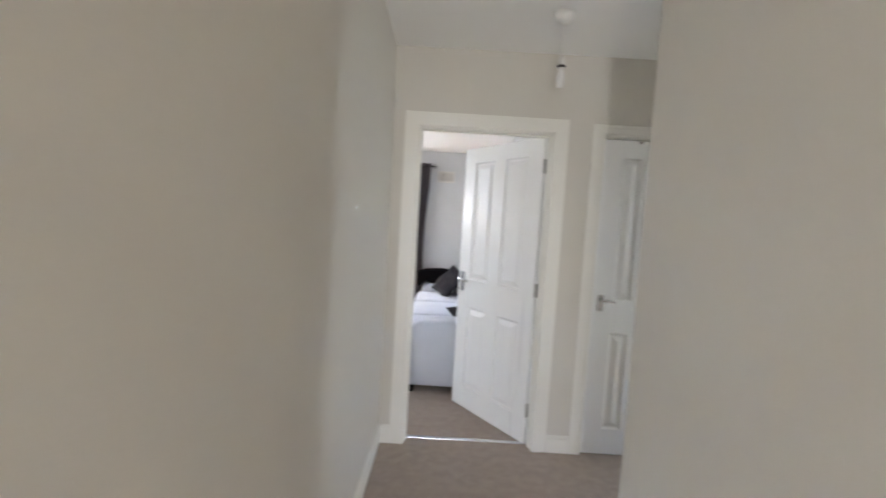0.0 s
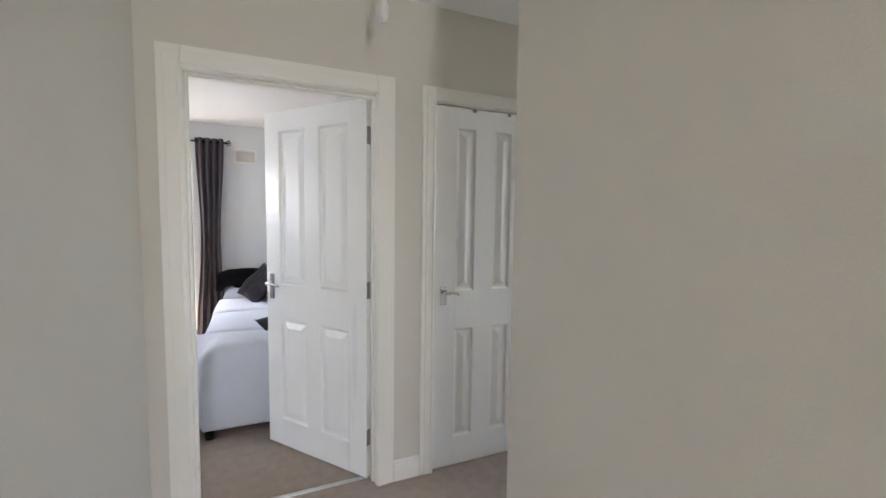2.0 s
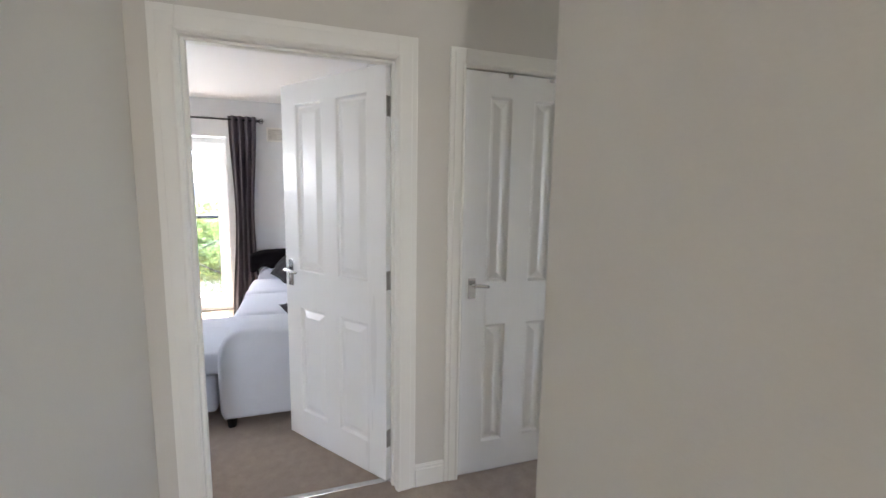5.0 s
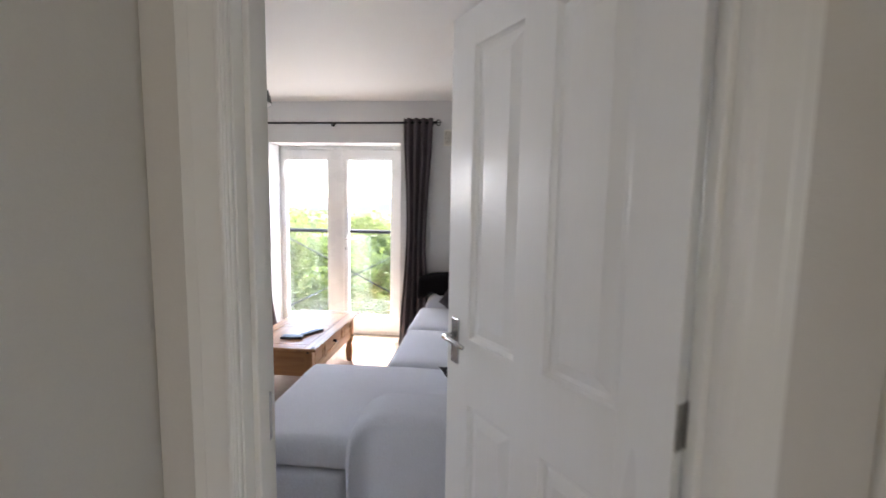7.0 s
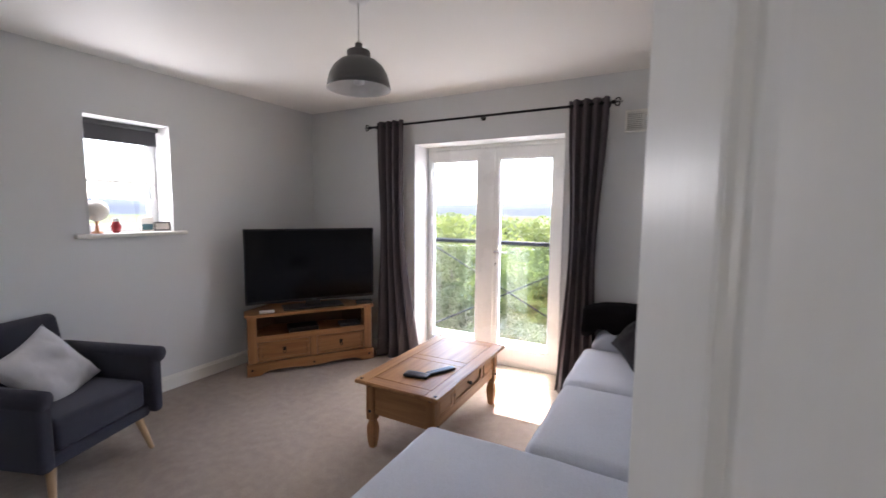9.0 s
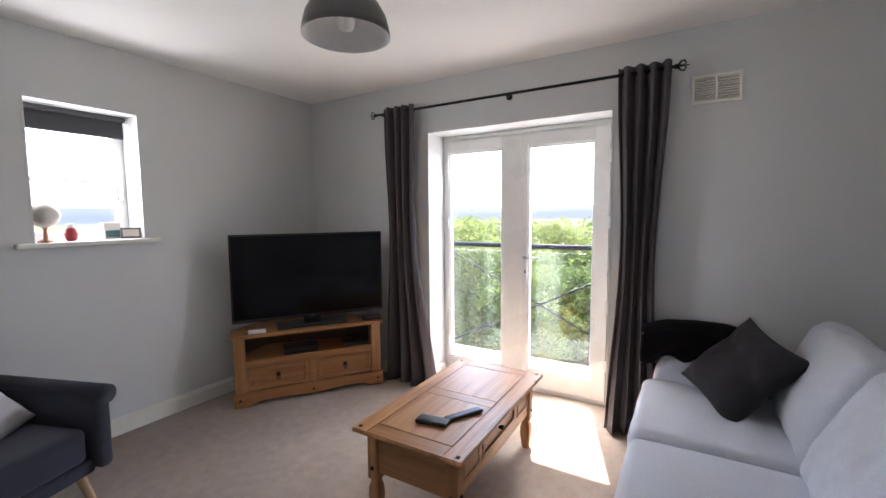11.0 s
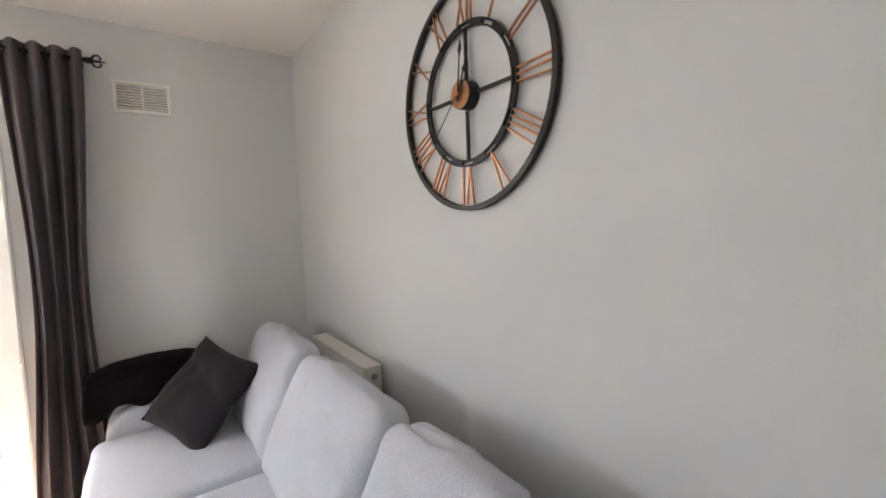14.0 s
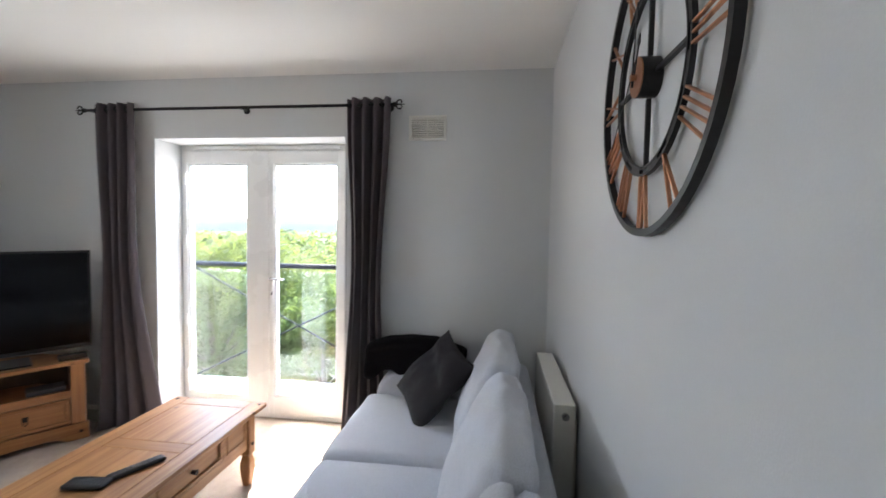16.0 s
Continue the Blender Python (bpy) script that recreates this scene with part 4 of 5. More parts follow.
arm(3.485, 3.735, -0.078, 0.80, 0.606)
arm(5.905, 6.105, -0.10, 0.80, 0.575)
for y0, y1, seed, tilt in ((5.215, 5.90, 5, 13), (4.475, 5.205, 7, 15), (3.76, 4.465, 9, 16)):
    body = rbox(0.10, (y1 - y0) / 2 - 0.004, 0.235, 0.06, n=34, k=5, crown=0.014, crease=0.010, fold=0.018, seed=seed, scale=6.5, puff=(0.03, 0.0, 0))
    for v in body.verts:  # a wedge: deep at the seat, thin along the top
        f = max(0.0, (v.co.z / 0.235 + 1) / 2) ** 1.3
        v.co.x = v.co.x * (1 - 0.30 * min(f, 1.1)) + 0.042 * min(f, 1.1)
    ob = part("back_cushion", body, SOFA, sofa, "plump loose back cushion", smooth=True)
    ob.matrix_basis = pose(0.565, (y0 + y1) / 2, 0.648, 0, tilt, 0)
for x, y in ((-0.02, 3.53), (0.72, 3.53), (-0.53, 3.62), (-0.53, 4.37), (-0.06, 6.05), (0.72, 6.05), (-0.05, 5.0)):
    part("foot", lathe(bmesh.new(), ((0, 0), (0.024, 0), (0.032, 0.077), (0, 0.077)), 12, (x, y, 0)), IRON, sofa, "dark wooden foot")

cush = part("scatter_cushion", pillow(0.45, 0.45, 0.15, 3, dent=0.035), CHARCOAL, smooth=True)
tagged(cush, "charcoal cotton scatter cushion leaning in the sofa corner", "cushion")
cu = Vector((0.265, 0.06, 0.295)).normalized()
cn = cu.cross(Vector((-0.215, 0.355, 0.04))).normalized()
cv = cn.cross(cu)
cush.matrix_basis = Matrix.Translation((0.285, 5.69, 0.635)) @ Matrix((cu, cv, cn)).transposed().to_4x4()
cush2 = part("scatter_cushion", pillow(0.40, 0.40, 0.13, 8), CHARCOAL, smooth=True)
tagged(cush2, "charcoal scatter cushion lying on the chaise by the arm", "cushion")
cush2.matrix_basis = pose(0.50, 3.93, 0.535, 22, 8, 40)

# black throw over the far arm
bm = bmesh.new()
rows = []
for i in range(29):
    u = i / 28
    x = -0.165 + 0.60 * u
    hump = 0.705 + 0.075 * math.sin(math.pi * min(1, u * 0.95 + 0.05)) ** 0.7
    row = []
    for j in range(23):
        v = j / 22
        a = math.pi * (v - 0.06) / 0.62
        w = noise.noise(Vector((u * 5, v * 5, 2))) * 0.012
        if v < 0.30:
            y, z = 5.888 + w, hump - 0.045 - (0.30 - v) * (0.48 + 0.08 * math.sin(u * 21) * (v < 0.02))
        elif v < 0.70:
            k = (v - 0.30) / 0.40 * math.pi
            y, z = 6.0 - 0.112 * math.cos(k), hump - 0.045 + 0.045 * math.sin(k) + w
        else:
            y, z = 6.112, hump - 0.045 - (v - 0.70) * 0.4
        row.append(bm.verts.new((x + 0.5 * w, y, z)))
    rows.append(row)
for a, b in zip(rows, rows[1:]):
    for j in range(22):
        bm.faces.new((a[j], a[j + 1], b[j + 1], b[j]))
throw = part("throw_blanket", bm, BLACK_FLEECE, smooth=True)
throw.modifiers.new("thickness", "SOLIDIFY").thickness = 0.008
tagged(throw, "black fleece throw folded over the sofa arm", "blanket")

# ---- coffee table ----
TX0, TX1, TY0, TY1, TZ = -1.230, -0.668, 4.645, 5.68, 0.435
table = thing("coffee_table", "waxed pine coffee table with a drawer and dark studs", "coffee table", pose(0, 0, 0))
top = part("tabletop", B(TX0, TX1, TY0, TY1, TZ - 0.022, TZ - 0.003, bevel=0.006), PINE, table)
ix0, ix1 = TX0 + 0.085, TX1 - 0.085
iy0, iy1 = TY0 + 0.085, TY1 - 0.085
g = 0.004
for b in ((TX0 + 0.003, ix0, TY0 + 0.003, TY1 - 0.003, PINE), (ix1, TX1 - 0.003, TY0 + 0.003, TY1 - 0.003, PINE),
          (ix0 + g, ix1 - g, TY0 + 0.003, iy0, PINE_X), (ix0 + g, ix1 - g, iy1, TY1 - 0.003, PINE_X),
          (ix0 + g, ix1 - g, 5.128, 5.198, PINE_X), (ix0 + g, ix1 - g, iy0 + g, 5.124, PINE), (ix0 + g, ix1 - g, 5.202, iy1 - g, PINE)):
    part("board", B(b[0], b[1], b[2], b[3], TZ - 0.006, TZ, bevel=0.0012, seg=1), b[4], top)
part("groove", B(ix0 - 0.001, ix1 + 0.001, iy0 - 0.002, iy1 + 0.002, TZ - 0.0032, TZ - 0.0024), GROOVE_SHADE, top)
bx0, bx1, by0, by1 = TX0 + 0.045, TX1 - 0.045, TY0 + 0.05, TY1 - 0.05
for x in (bx0, bx1 - 0.058):
    for y in (by0, by1 - 0.058):
        bm = bmesh.new()
        rings = []
        for z, s in ((0.0, 0.019), (0.02, 0.022), (0.09, 0.029), (0.135, 0.027), (0.160, 0.020), (0.172, 0.019), (0.180, 0.029), (TZ - 0.022, 0.029)):
            rings.append([bm.verts.new((x + 0.029 + sx * s, y + 0.029 + sy * s, z)) for sx, sy in ((-1, -1), (1, -1), (1, 1), (-1, 1))])
        for a, b in zip(rings, rings[1:]):
            for k in range(4):
                bm.faces.new((a[k], a[(k + 1) % 4], b[(k + 1) % 4], b[k]))
        bm.faces.new(rings[0][::-1])
        bm.faces.new(rings[-1])
        bmesh.ops.bevel(bm, geom=[e for e in bm.edges if abs(e.verts[0].co.z - e.verts[1].co.z) > 0.005], offset=0.004, segments=2, affect="EDGES")
        leg = part("leg", bm, PINE_Z, table)
        for z in (0.235, 0.395):
            for dx, dy in ((-0.001 if x == bx0 else 0.059, 0.029), (0.029, -0.001 if y == by0 else 0.059)):
                part("stud", B(x + dx - 0.008, x + dx + 0.008, y + dy - 0.008, y + dy + 0.008, z - 0.008, z + 0.008, bevel=0.003, seg=1), IRON, leg)
AZ0, AZ1 = 0.215, TZ - 0.022
for y in (by0 + 0.012, by1 - 0.034):
    part("apron", B(bx0 + 0.05, bx1 - 0.05, y, y + 0.022, AZ0, AZ1, bevel=0.003), PINE_X, table)
for x, s in ((bx0 + 0.012, -1), (bx1 - 0.034, 1)):
    face = x + 0.022 if s > 0 else x
    bm = bmesh.new()
    dy0, dy1 = by0 + 0.26, by1 - 0.26
    for b in ((by0 + 0.05, by1 - 0.05, AZ0, AZ0 + 0.05), (by0 + 0.05, by1 - 0.05, AZ1 - 0.022, AZ1), (by0 + 0.05, dy0, AZ0 + 0.05, AZ1 - 0.022), (dy1, by1 - 0.05, AZ0 + 0.05, AZ1 - 0.022)):
        box(bm, x, x + 0.022, b[0], b[1], b[2], b[3])
    part("side_rail", bm, PINE, table)
    dr = part("drawer_front", B(x + 0.002, x + 0.016, dy0 + 0.003, dy1 - 0.003, AZ0 + 0.053, AZ1 - 0.025), PINE, table)
    bm = bmesh.new()
    fx0, fx1 = sorted((face - s * 0.006, face + s * 0.004))
    for b in ((dy0 + 0.004, dy1 - 0.004, AZ0 + 0.054, AZ0 + 0.074), (dy0 + 0.004, dy1 - 0.004, AZ1 - 0.046, AZ1 - 0.026), (dy0 + 0.004, dy0 + 0.024, AZ0 + 0.074, AZ1 - 0.046), (dy1 - 0.024, dy1 - 0.004, AZ0 + 0.074, AZ1 - 0.046)):
        box(bm, fx0, fx1, b[0], b[1], b[2], b[3], 0.003, 1)
    part("moulding", bm, PINE, dr)
    bm = bmesh.new()
    ym, zm = (dy0 + dy1) / 2, (AZ0 + AZ1) / 2 + 0.015
    tube(bm, [(face - s * 0.006, ym, zm), (face + s * 0.02, ym, zm)], 0.009, 10, 0.012)
    part("knob", bm, IRON, dr, "black iron knob")
    for y0, y1 in ((by0 + 0.075, dy0 - 0.03), (dy1 + 0.03, by1 - 0.075)):
        bm = bmesh.new()
        q0, q1 = sorted((face, face + s * 0.005))
        for b in ((y0, y1, AZ0 + 0.056, AZ0 + 0.068), (y0, y1, AZ1 - 0.044, AZ1 - 0.032), (y0, y0 + 0.012, AZ0 + 0.068, AZ1 - 0.044), (y1 - 0.012, y1, AZ0 + 0.068, AZ1 - 0.044)):
            box(bm, q0, q1, b[0], b[1], b[2], b[3], 0.002, 1)
        part("moulding", bm, PINE, table)
for x in (TX0 + 0.03, TX1 - 0.03):
    for y in (TY0 + 0.03, TY1 - 0.03):
        part("stud", B(x - 0.009, x + 0.009, y - 0.009, y + 0.009, TZ - 0.002, TZ + 0.003, bevel=0.002, seg=1), IRON, top, "black iron stud")


def remote(m, w, ln, label, fat):
    ob = thing("remote_control", label, "remote control", m, "remote controls on the table")
    body = rbox(w / 2, ln / 2, 0.009, 0.008, n=5, k=3)
    for v in body.verts:
        v.co.x *= 1 + fat * (0.25 - (v.co.y / ln) ** 2 + 0.3 * v.co.y / ln)
    b = part("body", body, BLACK_PLASTIC, ob, smooth=True)
    b.matrix_basis = Matrix.Translation((0, 0, 0.009))
    key = None
    for i in range(8):
        for j in range(3):
            mm = Matrix.Translation(((j - 1) * w * 0.27, -ln * 0.40 + i * ln * 0.105, 0.0185))
            if key is None:
                key = part("button", B(-w * 0.09, w * 0.09, -ln * 0.028, ln * 0.028, -0.001, 0.001, bevel=0.0006, seg=1), GREY_PLASTIC, ob)
                key.matrix_basis = mm
            else:
                share("button", key, ob, mm)


remote(pose(-0.930, 4.860, TZ + 0.001, 0, 0, 97), 0.066, 0.155, "chunky black remote control on the coffee table", 0.5)
remote(pose(-0.835, 4.985, TZ + 0.001, 0, 0, -28), 0.045, 0.20, "slim black remote control on the coffee table", 0.0)

# ---- corner tv stand, television and boxes ----
ANG = math.degrees(math.atan2(5.926 - 5.039, -2.106 + 2.723))
LEN = math.hypot(5.926 - 5.039, -2.106 + 2.723)
M_STAND = pose(-2.723, 5.039, 0, 0, 0, ANG)  # local x along the front, local y into the corner
stand = thing("tv_stand", "waxed pine corner television stand with two drawers", "tv stand", M_STAND)
SH = 0.53


def plan(grow, front):
    return [(-grow, -front), (LEN + grow, -front), (LEN + grow, 0.10), (LEN - 0.20, 0.36), (0.24, 0.44), (-grow, 0.18)]


part("top", prism(bmesh.new(), plan(0.018, 0.018), SH - 0.024, SH), PINE_X, stand)
part("bottom_shelf", prism(bmesh.new(), plan(-0.01, -0.01), 0.085, 0.10), PINE_X, stand)
part("middle_shelf", prism(bmesh.new(), plan(-0.01, -0.004), 0.300, 0.322), PINE_X, stand)
# Back boards; the shelf's inner shade is put into their dark colour.
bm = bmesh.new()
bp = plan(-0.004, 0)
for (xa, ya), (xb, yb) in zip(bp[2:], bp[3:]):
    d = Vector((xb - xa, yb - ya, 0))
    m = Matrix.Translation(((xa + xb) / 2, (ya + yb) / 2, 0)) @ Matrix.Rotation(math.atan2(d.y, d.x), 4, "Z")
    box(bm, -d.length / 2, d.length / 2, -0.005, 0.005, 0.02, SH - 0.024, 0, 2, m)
part("back_panel", bm, GROOVE_SHADE, stand, "back panel coloured dark for the shade inside the shelf")
for x in (0.0, LEN - 0.075):
    part("post", B(x, x + 0.075, 0.0, 0.10, 0.0, SH - 0.024, bevel=0.004), PINE_Z, stand)
part("rail", B(0.075, LEN - 0.075, 0.006, 0.03, 0.285, 0.335, bevel=0.003), PINE_X, stand)
part("centre_stile", B(LEN / 2 - 0.03, LEN / 2 + 0.03, 0.006, 0.03, 0.10, 0.285, bevel=0.003), PINE_Z, stand)
bm = bmesh.new()
n = 40
lo, hi = [], []
for i in range(n + 1):
    u = i / n
    x = -0.012 + (LEN + 0.024) * u
    k = min(u, 1 - u)
    z = 0.0 if k < 0.10 else 0.036 * min(1, (k - 0.10) / 0.07) ** 0.6 if k < 0.30 else 0.036 - 0.016 * (1 - math.cos((k - 0.30) / 0.20 * math.pi)) / 2
    lo.append((x, z))
for y in (-0.014, 0.012):
    hi.append([(bm.verts.new((x, y, z)), bm.verts.new((x, y, 0.108))) for x, z in lo])
for i in range(n):
    a, b, c, d = hi[0][i], hi[0][i + 1], hi[1][i], hi[1][i + 1]
    for q in ((a[0], b[0], b[1], a[1]), (c[0], c[1], d[1], d[0]), (a[0], c[0], d[0], b[0]), (a[1], b[1], d[1], c[1])):
        bm.faces.new(q)
for i in (0, n):
    bm.faces.new((hi[0][i][0], hi[0][i][1], hi[1][i][1], hi[1][i][0]))
plinth = part("plinth", bm, PINE_X, stand, "shaped pine plinth")
for x in (0.03, LEN - 0.03, LEN / 2):
    part("stud", B(x - 0.009, x + 0.009, -0.018, -0.013, 0.045, 0.063, bevel=0.003, seg=1), IRON, plinth)
for x0, x1 in ((0.078, LEN / 2 - 0.033), (LEN / 2 + 0.033, LEN - 0.078)):
    dr = part("drawer", B(x0, x1, 0.010, 0.03, 0.112, 0.282), PINE_X, stand)
    bm = bmesh.new()
    for b in ((x0 + 0.004, x1 - 0.004, 0.115, 0.137), (x0 + 0.004, x1 - 0.004, 0.257, 0.279), (x0 + 0.004, x0 + 0.028, 0.137, 0.257), (x1 - 0.028, x1 - 0.004, 0.137, 0.257)):
        box(bm, b[0], b[1], -0.002, 0.012, b[2], b[3], 0.004)
    part("moulding", bm, PINE_X, dr)
    xm = (x0 + x1) / 2
    bm = B(xm - 0.014, xm + 0.014, 0.004, 0.011, 0.190, 0.222, bevel=0.002)
    tube(bm, [(xm - 0.010, 0.0, 0.196), (xm - 0.009, -0.006, 0.178), (xm, -0.008, 0.172), (xm + 0.009, -0.006, 0.178), (xm + 0.010, 0.0, 0.196)], 0.003, 6)
    part("drop_handle", bm, IRON, dr, "black iron drop handle")

tv = thing("television", "large black flat screen television on the pine stand", "television", M_STAND @ pose(0, 0, SH))
TW0, TW1, TB, TT = -0.005, 1.135, 0.062, 0.722
part("casing", B(TW0, TW1, 0.105, 0.150, TB, TT, bevel=0.006), BLACK_PLASTIC, tv)
part("screen", B(TW0 + 0.014, TW1 - 0.014, 0.1025, 0.108, TB + 0.026, TT - 0.014, bevel=0.001, seg=1), SCREEN, tv, "dark glossy screen, switched off")
part("badge", B(0.545, 0.585, 0.1015, 0.1055, TB + 0.008, TB + 0.017), GREY_PLASTIC, tv)
part("rear_housing", B(0.2, 0.93, 0.15, 0.20, TB + 0.05, TB + 0.45, bevel=0.015), BLACK_PLASTIC, tv)
part("neck", B(0.50, 0.63, 0.12, 0.155, 0.010, TB + 0.06, bevel=0.005), BLACK_PLASTIC, tv)
part("foot", B(0.30, 0.83, 0.03, 0.26, 0.0, 0.012, bevel=0.005), BLACK_PLASTIC, tv)
box1 = part("media_player", B(0.34, 0.60, 0.06, 0.24, 0.3225, 0.365, bevel=0.004), BLACK_PLASTIC)
box1.matrix_basis = M_STAND
tagged(box1, "black set-top box on the open shelf", "set-top box")
box2 = part("media_player", B(0.80, 0.99, 0.07, 0.20, 0.3225, 0.352, bevel=0.004), GREY_PLASTIC)
box2.matrix_basis = M_STAND
tagged(box2, "small grey disc player on the open shelf", "disc player")
box3 = part("small_box", B(0.10, 0.22, 0.01, 0.05, SH + 0.0005, SH + 0.025, bevel=0.005), SHADE_IN)
box3.matrix_basis = M_STAND
tagged(box3, "small pale plastic box on the television stand", "box")
sb = part("sound_box", B(0.95, 1.10, 0.02, 0.09, SH + 0.0005, SH + 0.035, bevel=0.006), BLACK_PLASTIC)
sb.matrix_basis = M_STAND
tagged(sb, "small black box beside the television foot", "box")

# ---- armchair ----
chair = thing("armchair", "slate grey upholstered armchair on pale splayed legs", "armchair", pose(-2.200, 3.812, 0, 0, 0, 19.5))
CW = 0.305  # half width; local x is forward


def pad(name, x0, x1, y0, y1, z0, z1, r, tilt=0, label="", **kw):
    ob = part(name, rbox((x1 - x0) / 2, (y1 - y0) / 2, (z1 - z0) / 2, r, **kw), CHAIR_CLOTH, chair, label, smooth=True)
    ob.matrix_basis = pose((x0 + x1) / 2, (y0 + y1) / 2, (z0 + z1) / 2, 0, tilt, 0)


pad("seat", -0.62, 0.0, -CW + 0.055, CW - 0.055, 0.27, 0.43, 0.035, crown=0.012, crease=0.002)
pad("seat_rail", -0.62, -0.01, -CW + 0.02, CW - 0.02, 0.20, 0.272, 0.02)
pad("backrest", -0.72, -0.56, -CW + 0.015, CW - 0.015, 0.24, 0.79, 0.045, tilt=-12, crease=0.002)
for s in (-1, 1):
    pad("arm", -0.64, 0.035, s * CW - 0.035, s * CW + 0.035, 0.215, 0.58, 0.03, crease=0.0015)
    bm = bmesh.new()
    tube(bm, [(-0.64, s * (CW + 0.012), 0.565), (0.04, s * (CW + 0.012), 0.565)], 0.045, 16)
    part("arm_roll", bm, CHAIR_CLOTH, chair, smooth=True)
    for x, d in ((-0.06, 0.05), (-0.56, -0.06)):
        bm = bmesh.new()
        tube(bm, [(x + d, s * (CW - 0.03), 0.0), (x, s * (CW - 0.07), 0.215)], 0.013, 12, 0.023)
        part("leg", bm, OAK_LEG, chair, "pale tapered wooden leg", smooth=True)
cush3 = part("scatter_cushion", pillow(0.40, 0.40, 0.14, 12), CUSHION_CLOTH, smooth=True)
tagged(cush3, "silver grey scatter cushion leaning on the armchair back", "cushion")
cush3.matrix_basis = pose(-2.200, 3.812, 0, 0, 0, 19.5) @ pose(-0.34, 0.0, 0.560, 0, 0, 8) @ pose(0, 0, 0, 0, 58, 0) @ pose(0, 0, 0, 0, 0, 20)

bm = bmesh.new()
tube(bm, [(-3.02, 3.30, 0.006), (-2.80, 3.38, 0.006), (-2.62, 3.33, 0.006), (-2.50, 3.40, 0.006), (-2.42, 3.36, 0.006), (-2.45, 3.28, 0.006), (-2.60, 3.22, 0.006)], 0.004, 8)
tagged(part("power_cable", bm, BLACK_PLASTIC, smooth=True), "black power cable lying on the carpet by the armchair", "cable")

# ---- things on the window board ----
globe = thing("ornament", "pale round ornament on a copper foot", "ornament", pose(WX0 - 0.045, 4.19, WB))
bm = bmesh.new()
bmesh.ops.create_uvsphere(bm, u_segments=24, v_segments=14, radius=0.072, matrix=Matrix.Translation((0, 0, 0.155)))
part("ball", bm, PORCELAIN, globe, smooth=True)
part("foot", lathe(bmesh.new(), ((0, 0), (0.038, 0.0), (0.036, 0.008), (0.012, 0.018), (0.009, 0.07), (0.016, 0.085), (0.030, 0.105), (0, 0.108)), 20), COPPER, globe, smooth=True)
jar = thing("jar", "small red glazed jar with a pale lid", "jar", pose(WX0 - 0.05, 4.305, WB))
part("body", lathe(bmesh.new(), ((0, 0), (0.020, 0), (0.028, 0.02), (0.031, 0.045), (0.024, 0.072), (0.018, 0.080), (0, 0.080)), 22), RED_CERAMIC, jar, smooth=True)
part("lid", lathe(bmesh.new(), ((0.0185, 0.080), (0.0185, 0.095), (0.014, 0.104), (0, 0.106)), 18), PORCELAIN, jar, smooth=True)
TEAL = mat("teal_print", (0.05, 0.13, 0.15), 0.5, vary=0.1, size=25, bump=0.02)
card = thing("picture_block", "small pale picture block with a dark teal scene", "ornament", pose(WX0 - 0.10, 4.525, WB, 0, 0, 12))
part("block", B(-0.012, 0.012, -0.05, 0.05, 0, 0.105, bevel=0.003), PORCELAIN, card)
part("picture", B(0.0115, 0.0135, -0.042, 0.042, 0.012, 0.055), TEAL, card, "dark teal picture")
photo = thing("photo_frame", "small grey photo frame leaning on the window board", "photo frame", pose(WX0 - 0.055, 4.615, WB, 0, -8, -20))
bm = bmesh.new()
for y0, y1, z0, z1 in ((-0.055, 0.055, 0, 0.012), (-0.055, 0.055, 0.058, 0.07), (-0.055, -0.043, 0.012, 0.058), (0.043, 0.055, 0.012, 0.058)):
    box(bm, -0.007, 0.007, y0, y1, z0, z1, 0.002, 1)
part("frame", bm, SHADE_GREY, photo)
part("mount", B(-0.003, 0.002, -0.044, 0.044, 0.011, 0.059), PORCELAIN, photo, "pale card mount")

# ---- bedroom bench seen through the far doorway ----
bench = thing("bed", "grey covered bed on a dark metal frame", "bed", pose(4.05, 3.55, 0))
soft("mattress", 0.02, 1.0, 0.02, 1.88, 0.40, 0.60, 0.05, bench, BED_CLOTH, crease=0.004)
for x in (0.02, 1.0):
    for y in (0.03, 1.87):
        bm = bmesh.new()
        tube(bm, [(x, y, 0), (x, y, 0.42)], 0.016, 10)
        part("leg", bm, DARK_METAL, bench, smooth=True)
for a, b in (((0.02, 0.03), (0.02, 1.87)), ((1.0, 0.03), (1.0, 1.87)), ((0.02, 0.03), (1.0, 0.03)), ((0.02, 1.87), (1.0, 1.87))):
    for z in (0.10, 0.395):
        bm = bmesh.new()
        tube(bm, [(*a, z), (*b, z)], 0.014, 8)
        part("rail", bm, DARK_METAL, bench, smooth=True)

# ---- balcony ----
bal = thing("balcony_railing", "glass balcony screen with a steel rail and cross braces", "railing", pose(0, WY1 + 0.72, 0))
part("slab", B(FX0 - 0.35, FX1 + 0.35, -0.295, 0.10, -0.20, -0.03, bevel=0.01), SLAB, bal, "narrow concrete balcony slab")
bm = bmesh.new()
tube(bm, [(FX0 - 0.3, 0, 1.10), (FX1 + 0.3, 0, 1.10)], 0.022, 14)
part("top_rail", bm, STEEL_BLUE, bal, "round steel top rail", smooth=True)
part("bottom_rail", B(FX0 - 0.3, FX1 + 0.3, -0.02, 0.02, -0.03, 0.09, bevel=0.004), SLAB, bal)
for x in (FX0 - 0.28, FX1 + 0.28):
    part("post", B(x - 0.02, x + 0.02, -0.02, 0.02, -0.03, 1.09, bevel=0.004), STEEL_BLUE, bal)
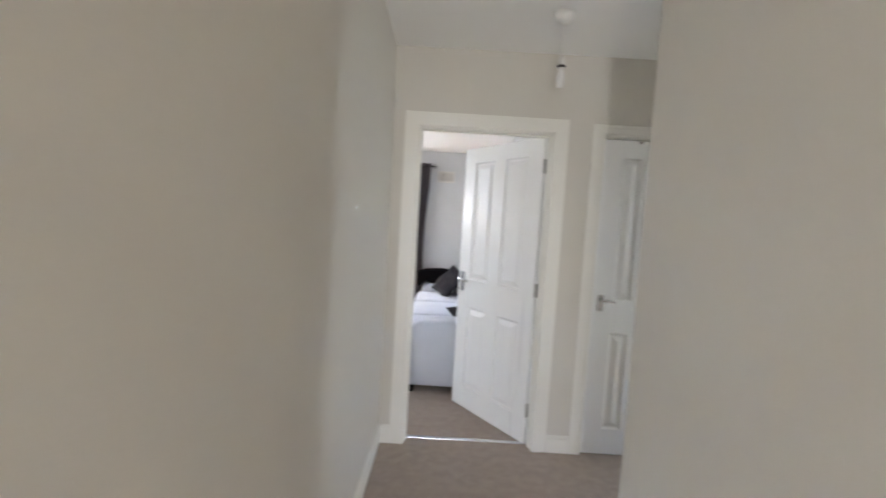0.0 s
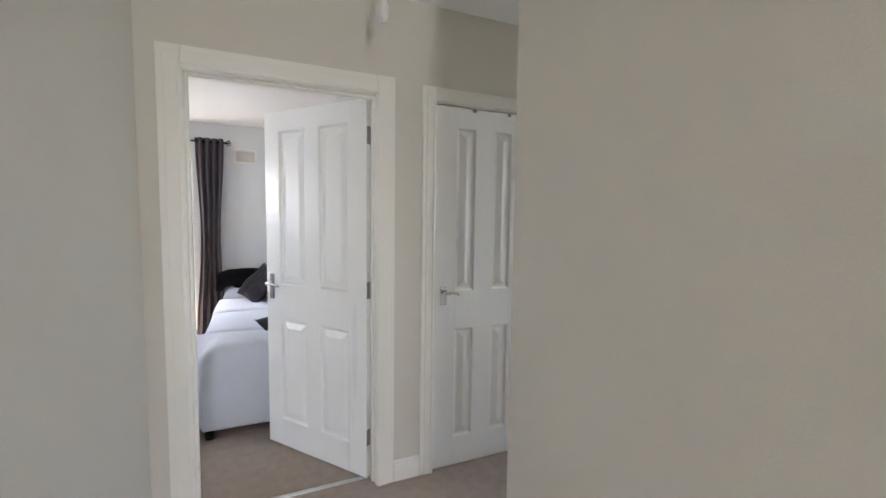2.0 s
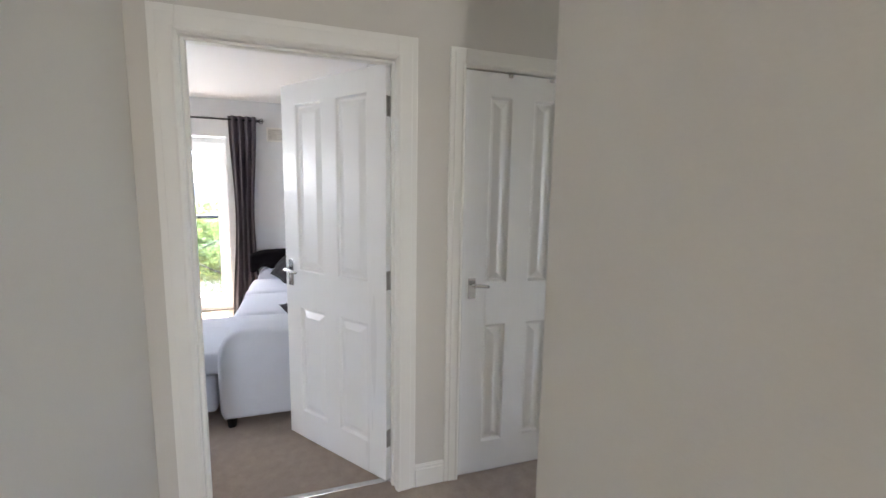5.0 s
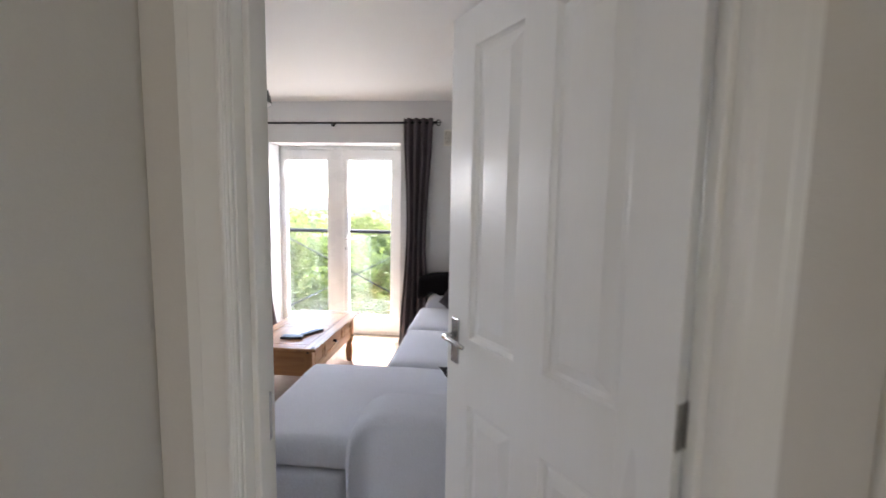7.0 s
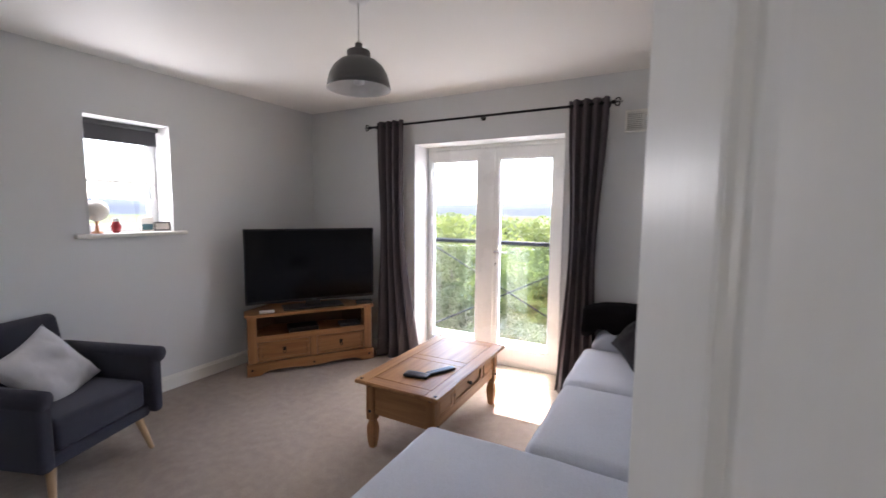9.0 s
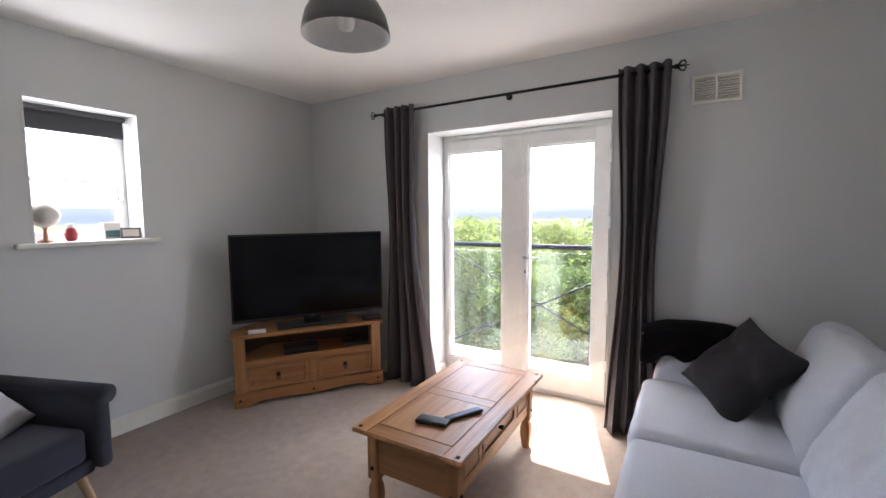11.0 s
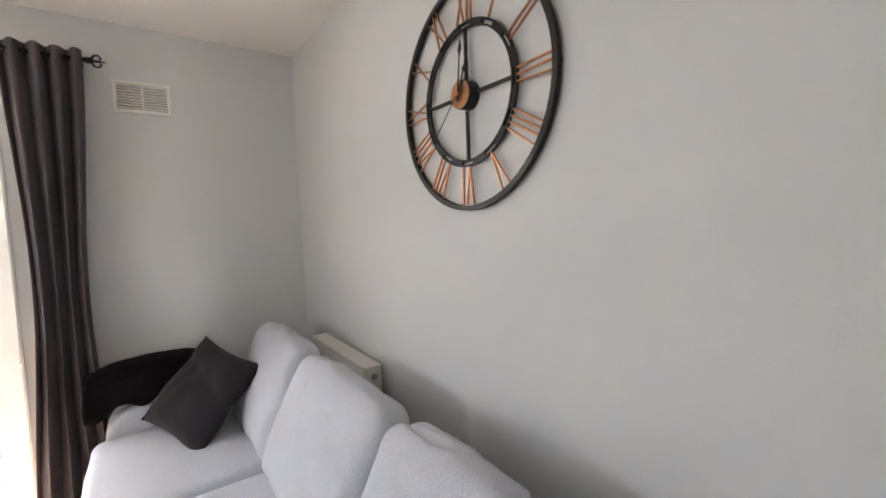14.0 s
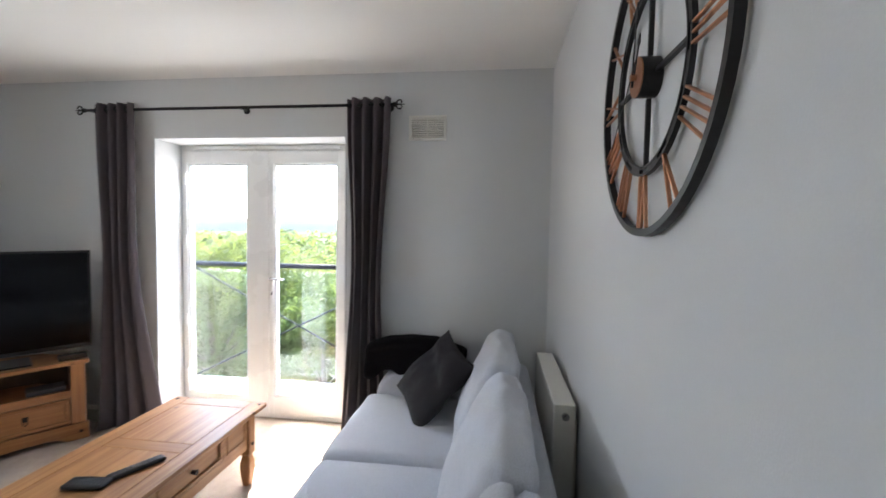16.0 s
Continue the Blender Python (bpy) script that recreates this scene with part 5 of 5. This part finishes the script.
for x0, x1, za, zb in ((FX0 - 0.26, FX1 + 0.26, 1.06, 0.10), (FX0 - 0.26, FX1 + 0.26, 0.10, 1.06)):
    bm = bmesh.new()
    tube(bm, [(x0, 0.028, za), (x1, 0.028, zb)], 0.009, 8)
    part("brace", bm, STEEL_BLUE, bal, smooth=True)
pg = part("glass_screen", B(FX0 - 0.25, FX1 + 0.25, -0.006, 0.004, 0.10, 1.05), BAL_GLASS, bal, "faintly green glass screen")
pg.visible_shadow = False

# ---- outdoors ----
GZ = -5.6
bm = bmesh.new()
rad_steps = [0, 20, 40, 80, 160, 320, 640, 1300, 2600, 4600]
prev = None
for r in rad_steps:
    ring_v = [bm.verts.new((r * math.cos(a), r * math.sin(a), GZ - 0.2 - (0 if r < 60 else 6 * min(1, (r - 60) / 300)))) for a in (2 * math.pi * k / 48 for k in range(48))] if r else [bm.verts.new((0, 0, GZ - 0.2))]
    if prev:
        for k in range(48):
            j = (k + 1) % 48
            bm.faces.new((prev[0], ring_v[k], ring_v[j]) if len(prev) == 1 else (prev[k], ring_v[k], ring_v[j], prev[j]))
    prev = ring_v
setting("ground", bm, GRASS, "green meadow and fields falling away from the flats", "ground")
bm = bmesh.new()
rows = []
for r, base in ((900, -14), (1050, 6), (1300, 17), (1800, 27), (2600, 34)):
    rows.append([bm.verts.new((r * math.cos(a), r * math.sin(a), base + (base + 14) * 0.30 * noise.noise(Vector((math.cos(a) * 4, math.sin(a) * 4, r * 0.002))))) for a in (2 * math.pi * k / 160 for k in range(160))])
for a, b in zip(rows, rows[1:]):
    for k in range(160):
        bm.faces.new((a[k], a[(k + 1) % 160], b[(k + 1) % 160], b[k]))
setting("backdrop_hills", bm, HILL, "low wooded hills on the horizon", "hills")


def crown_mesh(seed, rx, rz, cz, count):
    """Leaf tufts gathered on clumps, denser outside, with gaps and an uneven outline."""
    rng = random.Random(seed)
    bm = bmesh.new()
    clumps = []
    for _ in range(44):
        a, h = rng.uniform(0, 2 * math.pi), rng.uniform(-0.9, 1)
        rr = math.sqrt(max(0, 1 - h * h)) * rng.uniform(0.45, 1)
        clumps.append((Vector((rx * rr * math.cos(a), rx * rr * math.sin(a), cz + rz * h * rng.uniform(0.75, 1.05))), rng.uniform(0.35, 0.75)))
    for _ in range(count):
        c, s = rng.choice(clumps)
        d = Vector((rng.gauss(0, 1), rng.gauss(0, 1), rng.gauss(0, 1))).normalized() * s * rng.uniform(0.5, 1) ** 0.5
        p = c + d
        size = rng.uniform(0.034, 0.072)
        q = Euler((rng.uniform(-0.9, 0.9), rng.uniform(-0.9, 0.9), rng.uniform(0, 6.3))).to_matrix()
        vs = [bm.verts.new(p + q @ Vector(v) * size) for v in ((-1, 0, 0), (0, -0.55, 0.1), (1, 0, 0), (0, 0.55, 0.1))]
        bm.faces.new(vs)
    return bm, clumps


def tree(seed, height, rx, leaf, label):
    ob = thing("tree", label, "tree", pose(0, 0, GZ - 0.2), "trees below the balcony")
    cz = height * 0.62
    bm, clumps = crown_mesh(seed, rx, height * 0.36, cz, 16000)
    me = bpy.data.meshes.new("crown")
    bm.to_mesh(me)
    bm.free()
    me.materials.append(leaf)
    cr = new("crown", me)
    cr.parent = ob
    bm = bmesh.new()
    tube(bm, [(0, 0, 0), (0.05, 0.02, height * 0.2), (-0.04, 0.05, height * 0.45), (0.02, 0, height * 0.72)], 0.17, 10, 0.05)
    part("trunk", bm, BARK, ob, smooth=True)
    bm = bmesh.new()
    for c, s in clumps[:12]:
        z0 = min(c.z - 0.5, height * 0.6) * 0.8
        tube(bm, [(0, 0, z0), (c.x * 0.5, c.y * 0.5, z0 + (c.z - z0) * 0.4), c], 0.05, 6, 0.012)
    part("limbs", bm, BARK, ob, smooth=True)
    return ob


kinds = [tree(1, 6.3, 1.9, LEAF_A, "broad leafy tree in bright summer green"), tree(2, 5.8, 2.2, LEAF_B, "round leafy tree in darker green"), tree(3, 6.8, 1.7, LEAF_A, "tall leafy tree in yellow green")]
rng = random.Random(5)
spots = []
for row, (yy, step) in enumerate(((14.5, 2.5), (18.5, 2.9), (24.0, 3.6))):
    x = -11.0 - row * 6
    while x < 8 + row * 4:
        spots.append((x + rng.uniform(-0.6, 0.6), yy + rng.uniform(-1.1, 1.1), row))
        x += step
for i, (x, y, row) in enumerate(spots):
    k = kinds[i % 3]
    s = rng.uniform(0.86, 1.0) * (1.0 + 0.02 * row)
    if i < 3:
        k.matrix_basis = pose(x, y, GZ - 0.2, 0, 0, rng.uniform(0, 360))
    else:
        copy_thing(k, pose(x, y, GZ - 0.2, 0, 0, rng.uniform(0, 360)) @ Matrix.Scale(s, 4))


def shrubs(name, n, x0, x1, y0, y1, lo, hi, leaf, seed, label, count):
    rg = random.Random(seed)
    verts, faces = [], []
    for _ in range(n):
        cx, cy, h = rg.uniform(x0, x1), rg.uniform(y0, y1), rg.uniform(lo, hi)
        w = h * rg.uniform(0.6, 1.0)
        for _ in range(count):
            d = Vector((rg.gauss(0, 1), rg.gauss(0, 1), rg.gauss(0, 1))).normalized() * rg.uniform(0.6, 1)
            p = Vector((cx + d.x * w, cy + d.y * w, GZ - 0.2 + h * 0.5 + d.z * h * 0.5))
            size = rg.uniform(0.05, 0.13) * (1 + (y0 > 30) * 4)
            q = Euler((rg.uniform(-0.9, 0.9), rg.uniform(-0.9, 0.9), rg.uniform(0, 6.3))).to_matrix()
            b = len(verts)
            verts += [p + q @ Vector(v) * size for v in ((-1, 0, 0), (0, -0.6, 0.1), (1, 0, 0), (0, 0.6, 0.1))]
            faces.append((b, b + 1, b + 2, b + 3))
    me = bpy.data.meshes.new(name)
    me.from_pydata([tuple(v) for v in verts], [], faces)
    me.materials.append(leaf)
    return tagged(new(name, me), label, "shrubs", kind="stuff")


shrubs("shrubs", 60, -9, 7, 10.2, 13.0, 0.8, 2.0, LEAF_A, 11, "bright green shrubs along the foot of the trees", 420)
shrubs("hedge", 110, -16, 12, 21.0, 30.0, 4.6, 6.4, LEAF_A, 12, "dense green hedge trees behind the nearer trees", 900)
shrubs("far_woods", 120, -70, 60, 45, 110, 4, 7, LEAF_B, 13, "distant belts of trees across the valley", 260)
shrubs("side_woods", 60, -160, -60, -60, 60, 3, 6, LEAF_B, 14, "distant hedgerow trees beyond the side window", 200)
